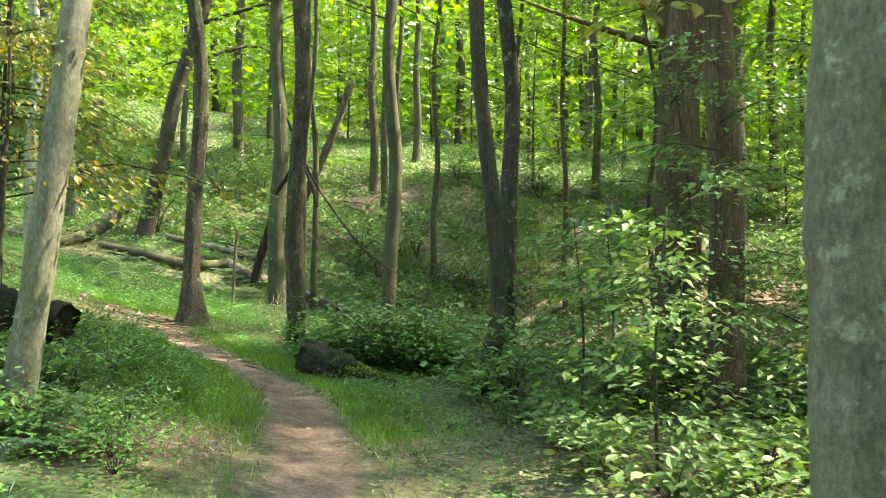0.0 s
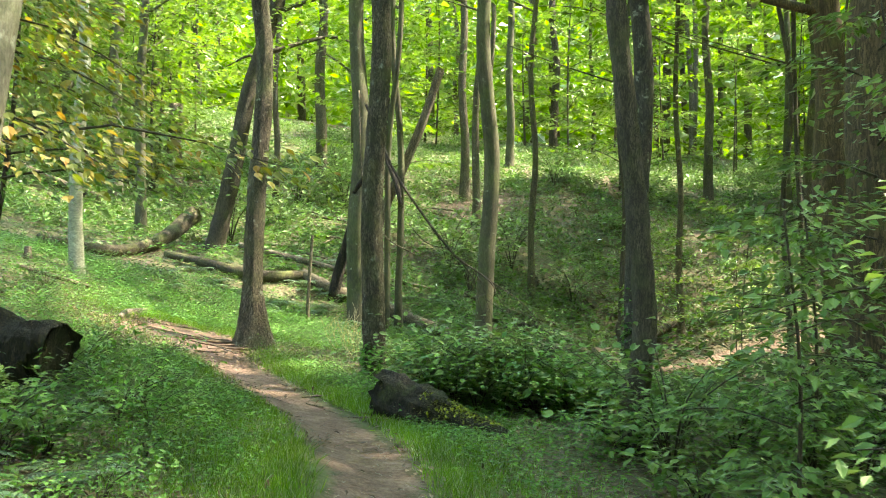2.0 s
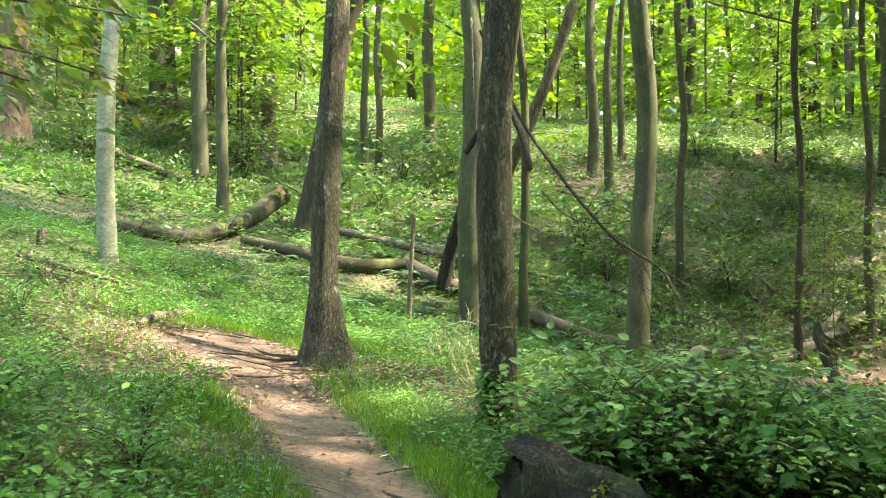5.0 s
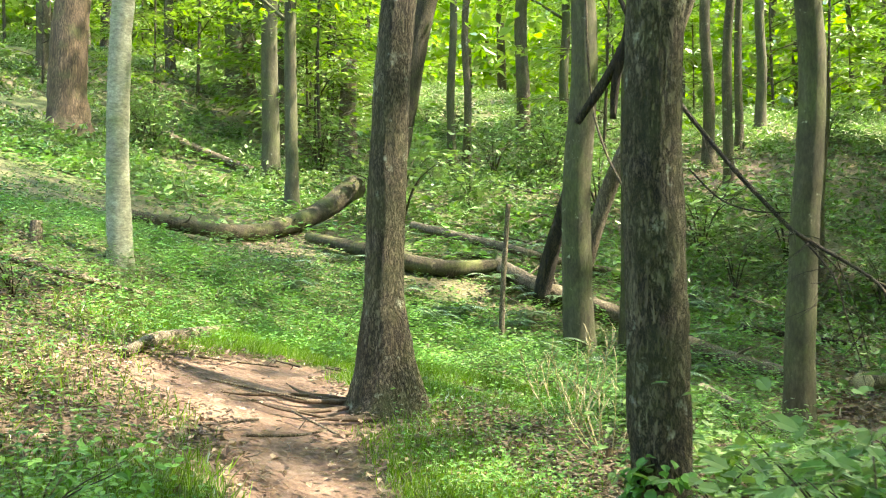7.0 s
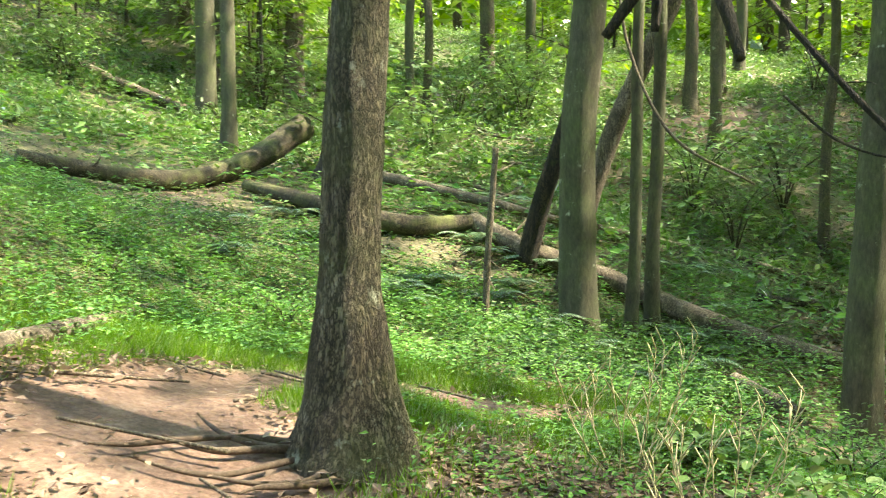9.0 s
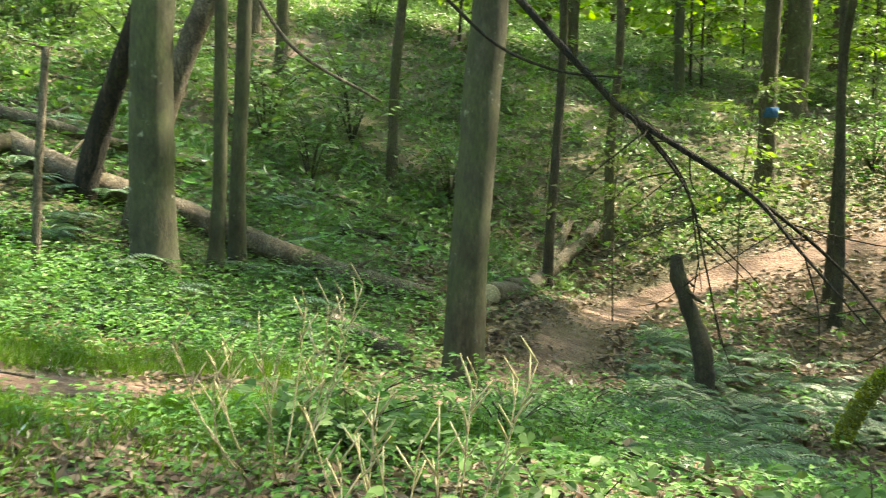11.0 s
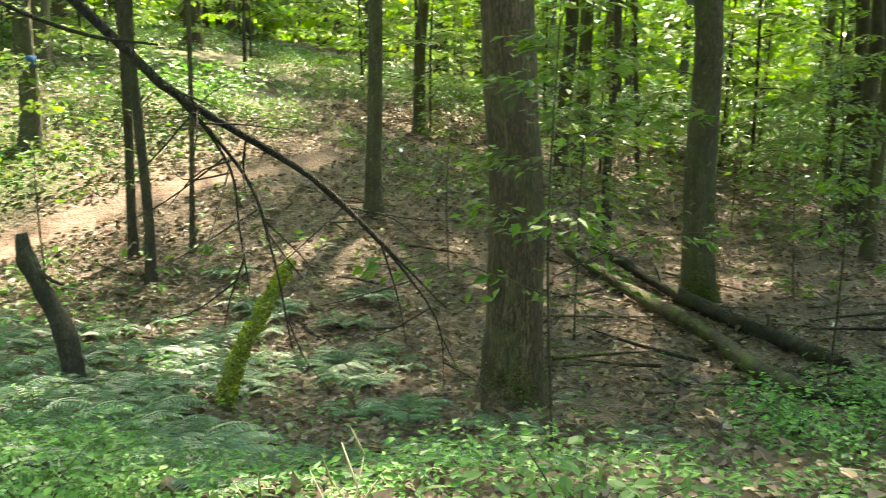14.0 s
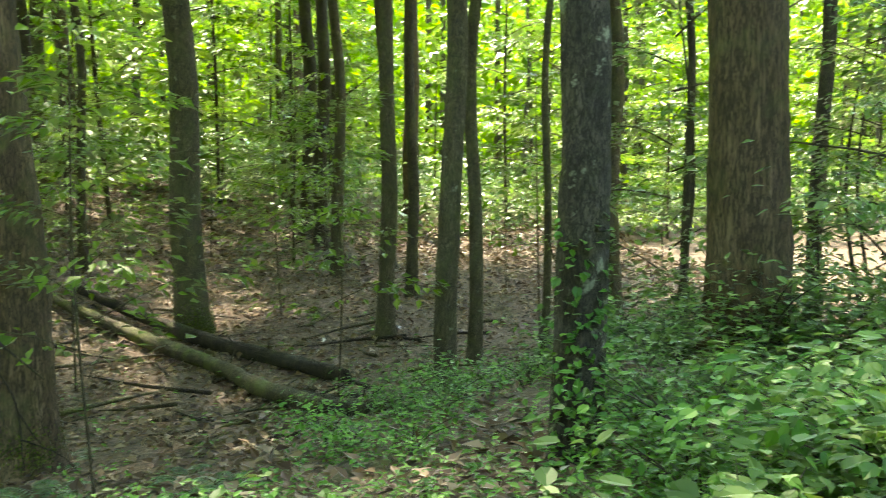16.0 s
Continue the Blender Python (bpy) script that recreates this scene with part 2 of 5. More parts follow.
def bark_material(name, dark, mid, pale, moss=0.25, mosscol=(0.10, 0.13, 0.04), stretch=0.22, scale=9.0, relief=0.5, lichen=0.0, crackle=1.0):
    m, nt = material(name)
    tc = nt.nodes.new("ShaderNodeTexCoord")
    mp = node(nt, "ShaderNodeMapping", Vector=tc.outputs["Object"], Scale=(1, 1, stretch))
    plates = node(nt, "ShaderNodeTexVoronoi", Vector=mp.outputs[0], Scale=scale * 4)
    plates.feature = "DISTANCE_TO_EDGE"
    wob = node(nt, "ShaderNodeTexNoise", Vector=mp.outputs[0], Scale=scale, Detail=7.0, Roughness=0.65)
    nt.links.new(mixed(nt, 0.3, mp.outputs[0], wob.outputs[1]), plates.inputs["Vector"])
    crack = node(nt, "ShaderNodeMapRange", Value=plates.outputs[0], i1=0.0, i2=0.22)
    grain = ramp(nt, wob.outputs[0], [(0.28, dark), (0.5, mid), (0.74, pale)])
    seam = node(nt, "ShaderNodeMapRange", Value=crack.outputs[0], i3=1 - crackle)
    col = mixed(nt, seam.outputs[0], tuple(c * 0.45 for c in dark), grain)
    big = node(nt, "ShaderNodeTexNoise", Vector=tc.outputs["Object"], Scale=2.4, Detail=6.0, Roughness=0.6)
    mfac = node(nt, "ShaderNodeMapRange", Value=big.outputs[0], i1=0.62 - moss * 0.4, i2=0.78 - moss * 0.2, i4=0.75)
    col = mixed(nt, mfac.outputs[0], col, mosscol)
    if lichen:
        sp = node(nt, "ShaderNodeTexNoise", Vector=tc.outputs["Object"], Scale=7.0, Detail=5.0, Roughness=0.7)
        lf = node(nt, "ShaderNodeMapRange", Value=sp.outputs[0], i1=0.66 - lichen * 0.2, i2=0.72 - lichen * 0.15, i4=0.8)
        col = mixed(nt, lf.outputs[0], col, (0.36, 0.38, 0.30))
    fine = node(nt, "ShaderNodeTexNoise", Vector=mp.outputs[0], Scale=scale * 5.5, Detail=5.0, Roughness=0.7)
    shade = node(nt, "ShaderNodeMapRange", Value=fine.outputs[0], i1=0.3, i2=0.7, i3=0.55, i4=1.4)
    tone = node(nt, "ShaderNodeHueSaturation", Color=col, Value=shade.outputs[0])
    col = tone.outputs[0]
    both = node(nt, "ShaderNodeMath", i0=wob.outputs[0], i1=fine.outputs[0])
    hgt = node(nt, "ShaderNodeMath", i0=seam.outputs[0], i1=both.outputs[0])
    bmp = node(nt, "ShaderNodeBump", Strength=relief, Distance=0.02, Height=hgt.outputs[0])
    bs = node(nt, "ShaderNodeBsdfPrincipled", Base_Color=col, Roughness=0.9, Normal=bmp.outputs[0])
    finish(nt, bs.outputs[0])
    return m


def ground_material():
    m, nt = material("forest_floor")
    geo = nt.nodes.new("ShaderNodeNewGeometry")
    pos = geo.outputs["Position"]
    dirt_a = nt.nodes.new("ShaderNodeAttribute")
    dirt_a.attribute_name = "dirt"
    green_a = nt.nodes.new("ShaderNodeAttribute")
    green_a.attribute_name = "green"
    cells = node(nt, "ShaderNodeTexVoronoi", Vector=pos, Scale=17.0, Randomness=1.0)
    cells2 = node(nt, "ShaderNodeTexVoronoi", Vector=pos, Scale=31.0, Randomness=1.0)
    litter = ramp(nt, cells.outputs["Color"], [(0.15, (0.03, 0.02, 0.015)), (0.45, (0.085, 0.054, 0.04)), (0.7, (0.14, 0.094, 0.07)), (0.92, (0.26, 0.19, 0.15))])
    litter2 = ramp(nt, cells2.outputs["Color"], [(0.2, (0.03, 0.021, 0.016)), (0.55, (0.09, 0.058, 0.043)), (0.88, (0.2, 0.14, 0.108))])
    big = node(nt, "ShaderNodeTexNoise", Vector=pos, Scale=1.1, Detail=6.0, Roughness=0.6)
    litter = mixed(nt, big.outputs[0], litter, litter2)
    soil_n = node(nt, "ShaderNodeTexNoise", Vector=pos, Scale=5.0, Detail=9.0, Roughness=0.7)
    grit = node(nt, "ShaderNodeTexNoise", Vector=pos, Scale=38.0, Detail=6.0, Roughness=0.75)
    both = node(nt, "ShaderNodeMath", i0=soil_n.outputs[0], i1=grit.outputs[0])
    half = node(nt, "ShaderNodeMath", i0=both.outputs[0], i1=0.5)
    half.operation = "MULTIPLY"
    soil = ramp(nt, half.outputs[0], [(0.36, (0.06, 0.034, 0.026)), (0.5, (0.145, 0.088, 0.068)), (0.64, (0.26, 0.178, 0.142))])
    mossy = ramp(nt, soil_n.outputs[0], [(0.3, (0.03, 0.045, 0.014)), (0.7, (0.09, 0.135, 0.036))])
    gfac = node(nt, "ShaderNodeMath", i0=green_a.outputs["Fac"], i1=big.outputs[0])
    gfac.operation = "MULTIPLY"
    gm = node(nt, "ShaderNodeMapRange", Value=gfac.outputs[0], i1=0.1, i2=0.5, i4=0.85)
    col = mixed(nt, gm.outputs[0], litter, mossy)
    edge = node(nt, "ShaderNodeMath", i0=dirt_a.outputs["Fac"], i1=soil_n.outputs[0])
    dm = node(nt, "ShaderNodeMapRange", Value=edge.outputs[0], i1=0.82, i2=1.05)
    col = mixed(nt, dm.outputs[0], col, soil)
    hh = node(nt, "ShaderNodeMath", i0=cells.outputs["Distance"], i1=half.outputs[0])
    bmp = node(nt, "ShaderNodeBump", Strength=0.7, Distance=0.03, Height=hh.outputs[0])
    bs = node(nt, "ShaderNodeBsdfPrincipled", Base_Color=col, Roughness=0.95, Normal=bmp.outputs[0])
    finish(nt, bs.outputs[0])
    return m


FLOOR = ground_material()
BARK_GREY = bark_material("bark_grey", (0.052, 0.042, 0.027), (0.125, 0.103, 0.068), (0.215, 0.182, 0.128), 0.36, (0.09, 0.105, 0.038), 0.22, 9.0, 0.5, 0.15)
BARK_BIRCH = bark_material("bark_birch", (0.16, 0.155, 0.115), (0.31, 0.31, 0.245), (0.46, 0.46, 0.38), 0.3, (0.2, 0.24, 0.12), 1.8, 5.0, 0.3, 0.3, 0.3)
BARK_FLAKY = bark_material("bark_flaky", (0.045, 0.034, 0.023), (0.15, 0.122, 0.084), (0.3, 0.255, 0.185), 0.4, (0.11, 0.125, 0.05), 0.3, 8.0, 1.0, 0.3)
BARK_DARK = bark_material("bark_dark", (0.034, 0.027, 0.02), (0.085, 0.068, 0.05), (0.16, 0.132, 0.1), 0.28, (0.08, 0.09, 0.032))
BARK_BROWN = bark_material("bark_brown", (0.064, 0.04, 0.025), (0.145, 0.096, 0.06), (0.235, 0.165, 0.106), 0.22, (0.10, 0.105, 0.04), 0.15, 7.0, 0.35)
BARK_PALE = bark_material("bark_pale", (0.1, 0.092, 0.068), (0.2, 0.19, 0.145), (0.33, 0.315, 0.25), 0.36, (0.15, 0.175, 0.08), 0.45, 8.0, 0.5, 0.4, 0.3)
BARK_SMOOTH = bark_material("bark_smooth", (0.036, 0.033, 0.021), (0.075, 0.07, 0.045), (0.13, 0.12, 0.082), 0.45, (0.085, 0.105, 0.04), 0.3, 8.0, 0.45, 0.12, 0.35)
DEADWOOD = bark_material("deadwood", (0.08, 0.06, 0.045), (0.2, 0.16, 0.12), (0.36, 0.3, 0.235), 0.05, (0.12, 0.13, 0.05), 0.3, 8.0, 0.5)
DARKWOOD = bark_material("rotten_wood", (0.012, 0.009, 0.007), (0.04, 0.029, 0.021), (0.115, 0.08, 0.057), 0.12, (0.09, 0.12, 0.02), 0.25, 7.0, 1.0)
MOSSWOOD = bark_material("mossy_wood", (0.035, 0.027, 0.019), (0.092, 0.073, 0.048), (0.19, 0.155, 0.105), 0.4, (0.14, 0.17, 0.045), 0.4, 7.0, 0.6)
YELLOWMOSS = bark_material("bright_moss", (0.08, 0.09, 0.02), (0.2, 0.23, 0.035), (0.34, 0.37, 0.06), 0.6, (0.27, 0.31, 0.04), 0.6, 9.0, 0.8)
ROOTWOOD = bark_material("root_bark", (0.055, 0.036, 0.026), (0.11, 0.075, 0.055), (0.19, 0.14, 0.105), 0.1, (0.1, 0.1, 0.04), 1.0, 14.0, 0.4, 0.0, 0.2)
CUTWOOD = bark_material("cut_wood", (0.42, 0.33, 0.2), (0.58, 0.48, 0.32), (0.7, 0.6, 0.43), 0.0, (0.5, 0.4, 0.25), 1.0, 9.0, 0.2)
STRAW = bark_material("straw", (0.45, 0.35, 0.2), (0.6, 0.49, 0.31), (0.74, 0.63, 0.45), 0.0, (0.3, 0.25, 0.1), 0.3, 12.0, 0.2, 0.0, 0.2)
BLUE_PAINT = bark_material("blue_paint", (0.02, 0.1, 0.28), (0.03, 0.15, 0.4), (0.05, 0.2, 0.5), 0.0, (0.05, 0.1, 0.3), 0.5, 12.0, 0.2)
LEAF_CANOPY = leaf_material("canopy_leaf", [(0.0, (0.085, 0.165, 0.012)), (0.5, (0.14, 0.24, 0.016)), (1.0, (0.23, 0.33, 0.022))], 0.6)
LEAF_SAPLING = leaf_material("sapling_leaf", [(0.0, (0.065, 0.13, 0.02)), (0.5, (0.11, 0.2, 0.026)), (1.0, (0.18, 0.27, 0.035))], 0.5)
LEAF_BRUSH = leaf_material("brush_leaf", [(0.0, (0.06, 0.13, 0.04)), (0.5, (0.12, 0.215, 0.066)), (1.0, (0.2, 0.3, 0.115))], 0.38)
LEAF_HERB = leaf_material("herb_leaf", [(0.0, (0.042, 0.125, 0.03)), (0.5, (0.085, 0.215, 0.048)), (1.0, (0.155, 0.31, 0.072))], 0.4)
LEAF_SHADE = leaf_material("shade_leaf", [(0.0, (0.05, 0.11, 0.03)), (0.5, (0.1, 0.19, 0.055)), (1.0, (0.18, 0.29, 0.095))], 0.42, 0.1)
LEAF_GRASS = leaf_material("grass_blade", [(0.0, (0.08, 0.18, 0.02)), (0.5, (0.14, 0.27, 0.03)), (1.0, (0.25, 0.37, 0.05))], 0.42)
LEAF_FERN = leaf_material("fern_leaf", [(0.0, (0.035, 0.085, 0.04)), (0.5, (0.075, 0.145, 0.075)), (1.0, (0.15, 0.23, 0.13))], 0.25, 0.12)
LEAF_DRY = leaf_material("dry_leaf", [(0.0, (0.042, 0.025, 0.018)), (0.4, (0.115, 0.072, 0.054)), (0.75, (0.19, 0.126, 0.094)), (1.0, (0.32, 0.24, 0.185))], 0.1)
LEAF_MOSS = leaf_material("moss_tuft", [(0.0, (0.14, 0.16, 0.02)), (0.6, (0.3, 0.32, 0.04)), (1.0, (0.46, 0.46, 0.08))], 0.25)
LEAF_MOSS_DARK = leaf_material("dark_moss_tuft", [(0.0, (0.03, 0.045, 0.01)), (0.6, (0.07, 0.09, 0.018)), (1.0, (0.13, 0.15, 0.03))], 0.15)
LEAF_AUTUMN = leaf_material("yellowing_leaf", [(0.0, (0.09, 0.13, 0.03)), (0.5, (0.19, 0.2, 0.045)), (0.8, (0.3, 0.24, 0.05)), (1.0, (0.34, 0.17, 0.05))], 0.5)

# ---- the ground ----
def graded(lo, hi, a, b, fine):
    """Grid lines, fine between a and b and ever wider out to lo and hi."""
    out = list(np.arange(a, b, fine))
    s, q = fine, a
    while q > lo:
        s *= 1.16
        q -= s
        out.insert(0, q)
    s, q = fine, out[-1]
    while q < hi:
        s *= 1.16
        q += s
        out.append(q)
    return np.array(out)


gx, gy = graded(-400, 400, -9, 12, 0.13), graded(-400, 400, 2, 30, 0.13)
GX, GY = np.meshgrid(gx, gy)
worn = worn_at(GX, GY)
rough = 0.03 * noise2(GX, GY, 0.5, 8) + 0.05 * noise2(GX, GY, 1.6, 9) + 0.012 * noise2(GX, GY, 0.2, 10)
GZ = height(GX, GY) + rough * (1 - 0.6 * worn) - 0.05 * worn
green_map = greenness(GX, GY)
nx, ny = len(gx), len(gy)
idx = (np.arange(ny - 1)[:, None] * nx + np.arange(nx - 1)[None]).ravel()
ground_mesh = mesh_of("ground", np.stack([GX.ravel(), GY.ravel(), GZ.ravel()], 1), [np.stack([idx, idx + 1, idx + nx + 1, idx + nx], 1)], FLOOR)
for key, values in (("dirt", worn), ("green", green_map)):
    layer = ground_mesh.attributes.new(key, "FLOAT", "POINT")
    layer.data.foreach_set("value", values.ravel().astype(np.float32))
tagged(part("ground", ground_mesh), "leaf-strewn forest floor with a worn dirt footpath", "ground", kind="structure")

# ---- trees ----
def crown_mesh(name, seed, z0, z1, spread, leaves, size, mat, flat=0.45, limbs=12):
    """A loose crown: leaf sprays round the ends of rising limbs. Gives the leaf mesh and the limbs' lines."""
    global rng
    rng = np.random.default_rng(seed)
    lines, cs, out = [], [], []
    for k in range(limbs):
        zb = z0 + (z1 - z0) * (k / limbs) ** 1.1 * 0.85
        a = k * 2.4 + rng.uniform(-0.4, 0.4)
        ln = spread * (1.05 - 0.55 * k / limbs) * rng.uniform(0.7, 1.15)
        tip = np.array([math.cos(a) * ln, math.sin(a) * ln, zb + ln * rng.uniform(0.1, 0.6)])
        mid = np.array([math.cos(a + 0.15) * ln * 0.5, math.sin(a + 0.15) * ln * 0.5, zb + ln * rng.uniform(0.15, 0.3)])
        base = np.array([0, 0, zb - 0.1])
        lines.append((base, mid, tip))
        for s in np.linspace(0.35, 1.05, 5):
            c = base * (1 - s) ** 2 + 2 * mid * s * (1 - s) + tip * s * s
            cs.append(c + rng.normal(size=3) * np.array([0.5, 0.5, 0.25]) * spread * 0.22)
    cs = np.array(cs)
    pick = rng.integers(0, len(cs), leaves)
    spray = rng.normal(size=(leaves, 3)) * np.array([1, 1, flat]) * spread * 0.2 * rng.uniform(0.4, 1.3, (leaves, 1))
    c = cs[pick] + spray
    ax = unit(leaves, 0.35)
    up = unit(leaves, 1.0) * 0.55 + np.array([0, 0, 1.0])
    L = size * rng.uniform(0.6, 1.35, leaves) * (1 + 0.75 * np.clip((c[:, 2] - 9) / 4, 0, 1))
    v, f = leaf_blades(c, ax, up, L, L * rng.uniform(0.55, 0.8, leaves))
    return mesh_of(name, v, f, mat, False), lines


CROWNS = [crown_mesh("crown", 20 + k, 6.0 + 0.7 * k, 17.0, 3.9, 1900, 0.22, LEAF_CANOPY) for k in range(4)]
THIN_CROWNS = [crown_mesh("crown", 30 + k, 6.5 + k, 17.0, 4.2, 620, 0.24, LEAF_CANOPY) for k in range(2)]
HIGH_CROWNS = [crown_mesh("crown", 35 + k, 8.5, 17.0, 4.8, 1900, 0.26, LEAF_CANOPY) for k in range(2)]
LOW_CROWNS = [crown_mesh("crown", 40 + k, 2.6 + 0.5 * k, 13.0, 3.0, 2300, 0.17, LEAF_CANOPY, 0.35, 16) for k in range(3)]


def tree(x, y, r, label, bark, lean=(0, 0), tall=17.0, bend=None, flare=1.5, crown=0, sides=18, rings=46, rough=0.05, ridges=0.05, group="woodland trees", limb_bark=None):
    """A tree on the ground at (x, y): r is its radius at breast height, lean its drift in metres a metre up."""
    k = int(abs(x * 131 + y * 71)) % 997
    ob = tagged(new("tree"), label, "tree", group)
    ob.location = on_ground(x, y, -0.12)
    heights = np.array([0, 0.15, 0.45, 1.1, 2.2, 4.0, 6.5, 10.0, 13.5, tall])
    drift = bend or [0] * 10
    pts = [(lean[0] * q + drift[i] + 0.02 * q * math.sin(k + q), lean[1] * q + 0.02 * q * math.cos(k * 2 + q), q) for i, q in enumerate(heights)]
    line = smooth_line(pts, rings * 2)
    radii = [r * f for f in np.interp(line[:, 2], [0, 0.12, 0.4, 0.9, 3, 8, 14, 17], [flare * 1.12, flare, 1 + (flare - 1) * 0.45, 1.06, 0.96, 0.75, 0.4, 0.12])]
    part("trunk", mesh_of("trunk", *tube(line, radii, sides, rings * 2, rough, ridges, k), bark), ob)
    if crown is not None:
        me, lines = (CROWNS + LOW_CROWNS)[crown % 7] if 0 <= crown < 50 else HIGH_CROWNS[crown % 2] if crown >= 50 else THIN_CROWNS[crown % 2]
        off = Vector((lean[0] * 9, lean[1] * 9, 0))
        c = part("crown", me, ob)
        c.location = off
        c.rotation_euler = (0, 0, 0)
        for base, mid, tip in lines[1:9:2]:
            drop = Vector(base) + off * (base[2] / 9 - 1)
            line = [drop, Vector(mid) + off * 0, Vector(tip)]
            me_l = mesh_of("limb", *tube([np.array(q) + (0 if i == 0 else 1) * np.array(off) for i, q in enumerate([np.array(base) + np.array(off) * base[2] / 9, mid, tip])], [r * 0.34, r * 0.2, 0.012], 6, 8, 0.05), limb_bark or bark)
            part("limb", me_l, ob)
    return ob


tree(-3.09, 7.23, 0.105, "pale lichen-covered trunk leaning over the footpath", BARK_PALE, (0.15, 0.02), flare=1.25, crown=-2)
tree(-3.91, 15.6, 0.12, "mossy grey-brown tree with a flared base beside the path", BARK_FLAKY, (0.012, 0.0), flare=2.5, crown=-1, sides=32, rings=80, rough=0.06, ridges=0.12)
tree(-1.97, 13.6, 0.115, "slender tree with flaking grey bark beside the path", BARK_FLAKY, (0.0, 0.0), flare=1.15, crown=-2, sides=36, rings=90, rough=0.06, ridges=0.14)
tree(-1.0, 20.2, 0.15, "straight grey-green tree at the ravine's edge", BARK_SMOOTH, (0.02, 0.0), flare=1.25, crown=-1, rings=60)
tree(-3.47, 21.3, 0.175, "smooth grey tree beside a fallen log", BARK_SMOOTH, (0.0, 0.0), flare=1.25, crown=-2, rings=60)
tree(-2.98, 21.6, 0.06, "thin young tree close beside a grey trunk", BARK_SMOOTH, (0.03, 0.0), tall=12, crown=-1)
tree(0.57, 10.72, 0.085, "dark crooked tree among brush", BARK_DARK, (-0.01, 0.0), bend=[0.04, 0.0, -0.05, 0.03, -0.06, -0.16, -0.1, 0, 0, 0], flare=1.7, crown=-2, sides=24, rings=70, rough=0.14, ridges=0.12)
tree(0.95, 13.95, 0.12, "dark tree with pale lichen patches", bark_material("bark_lichen", (0.035, 0.03, 0.026), (0.085, 0.072, 0.06), (0.16, 0.14, 0.115), 0.15, (0.07, 0.085, 0.03), 0.3, 8.0, 0.6, 0.4), (0.0, 0.0), flare=1.3, crown=-1, sides=24, rings=70, ridges=0.1)
tree(2.89, 12.36, 0.28, "thick brown straight-trunked tree beyond the brush", BARK_BROWN, (0.05, 0.0), flare=1.35, crown=-2, sides=28, rings=70)
tree(2.9, 10.1, 0.17, "brown forest tree behind leafy brush", BARK_BROWN, (-0.03, 0.0), flare=1.4, crown=-1)
tree(1.67, 4.4, 0.2, "pale grey-barked tree close to the footpath", BARK_PALE, (-0.02, 0.0), flare=1.2, crown=-2, sides=30, rings=60, ridges=0.05)
tree(-7.1, 17.15, 0.1, "pale young tree streaked with lichen on the bank", BARK_BIRCH, (-0.005, 0.0), flare=1.3, crown=-1)
tree(-10.1, 26.9, 0.125, "slim pale-grey tree beside a forked log", BARK_SMOOTH, (0.0, 0.0), crown=6)
tree(-15.9, 27.5, 0.4, "massive old tree up on the slope", BARK_BROWN, (0.0, 0.0), crown=0, flare=1.5)
tree(-7.6, 25.1, 0.2, "leaning dark trunk behind the path tree", BARK_DARK, (0.24, 0.0), crown=6, flare=1.3)
tree(4.72, 18.35, 0.265, "large brown tree standing in the ravine", BARK_BROWN, (-0.045, 0.0), flare=1.55, crown=-2, sides=30, rings=70, ridges=0.07)
tree(11.2, 18.3, 0.24, "dark grey tree with a mossy foot in the ravine", BARK_GREY, (0.01, 0.02), flare=1.4, crown=50)
tree(5.9, 14.45, 0.115, "straight grey-green tree in the ravine", BARK_GREY, (0.02, -0.02), flare=1.25, crown=-1)
tree(9.8, 23.6, 0.13, "grey tree where the far path levels out", BARK_GREY, (0, 0), crown=50)
blazed = tree(7.7, 29.9, 0.17, "greyish tree with a blue painted trail blaze", BARK_GREY, (0, 0), crown=50)
SLIM = [(-17.4, 37.5, .28), (-17.6, 38.9, .25), (-13.8, 33.8, .2), (-8.7, 33.6, .11), (-8.1, 32.8, .1), (-7.7, 38, .21), (-6.6, 39.2, .15), (-2.2, 35.6, .15), (-1.4, 37.6, .11), (-.7, 41.6, .16),
        (-20.9, 32.7, .2), (-20.2, 38.2, .16), (-2.76, 22.05, .07), (-1.7, 33.2, .12), (0, 29.2, .09), (-12, 29.7, .2)]
for i, (x, y, r) in enumerate(SLIM):
    tree(x, y, r, "slim grey-brown woodland tree on the hillside", BARK_GREY if i % 3 else BARK_SMOOTH, (0.012 * math.sin(i * 5), 0.01 * math.cos(i * 3)), crown=i if i % 3 == 0 and y > 37 else -1 - i % 2, sides=12, rings=18, ridges=0)
SLIM2 = [(10.8, 33.8, .3), (5.6, 24.5, .07), (6.8, 24.9, .04), (20.3, 38.4, .3), (10.3, 15.2, .12), (18.2, 16.9, .16), (8.1, 14.0, .085), (16.2, 15.3, .14), (10.9, 11.6, .13), (8.7, 11.1, .06),
         (5.7, 11.6, .05), (7.2, 10, .09), (8.1, 13.1, .05), (20, 17.4, .18), (15.2, 16.3, .12), (13.2, 14.8, .1), (16.7, 27, .14), (6.2, 25.5, .07), (6.5, 37.9, .16), (2.2, 27.1, .075), (4, 28.9, .085), (15.5, 22.6, .15), (18.8, 23.5, .18), (13.6, 20.8, .08)]
for i, (x, y, r) in enumerate(SLIM2):
    tree(x, y, r, "slender dark tree rising from the leaf litter", BARK_DARK if i % 2 else BARK_GREY, (0.02 * math.sin(i * 4), 0.02 * math.cos(i * 7)), crown=(-1 - i % 2) if y < 12.5 or (x < 9 and y < 15) or (x, y) == (16.7, 27) or (x < 7 and y > 24) or i > 20 else 50 + i % 2 if r > 0.06 else i + 3, sides=12, rings=18, ridges=0)

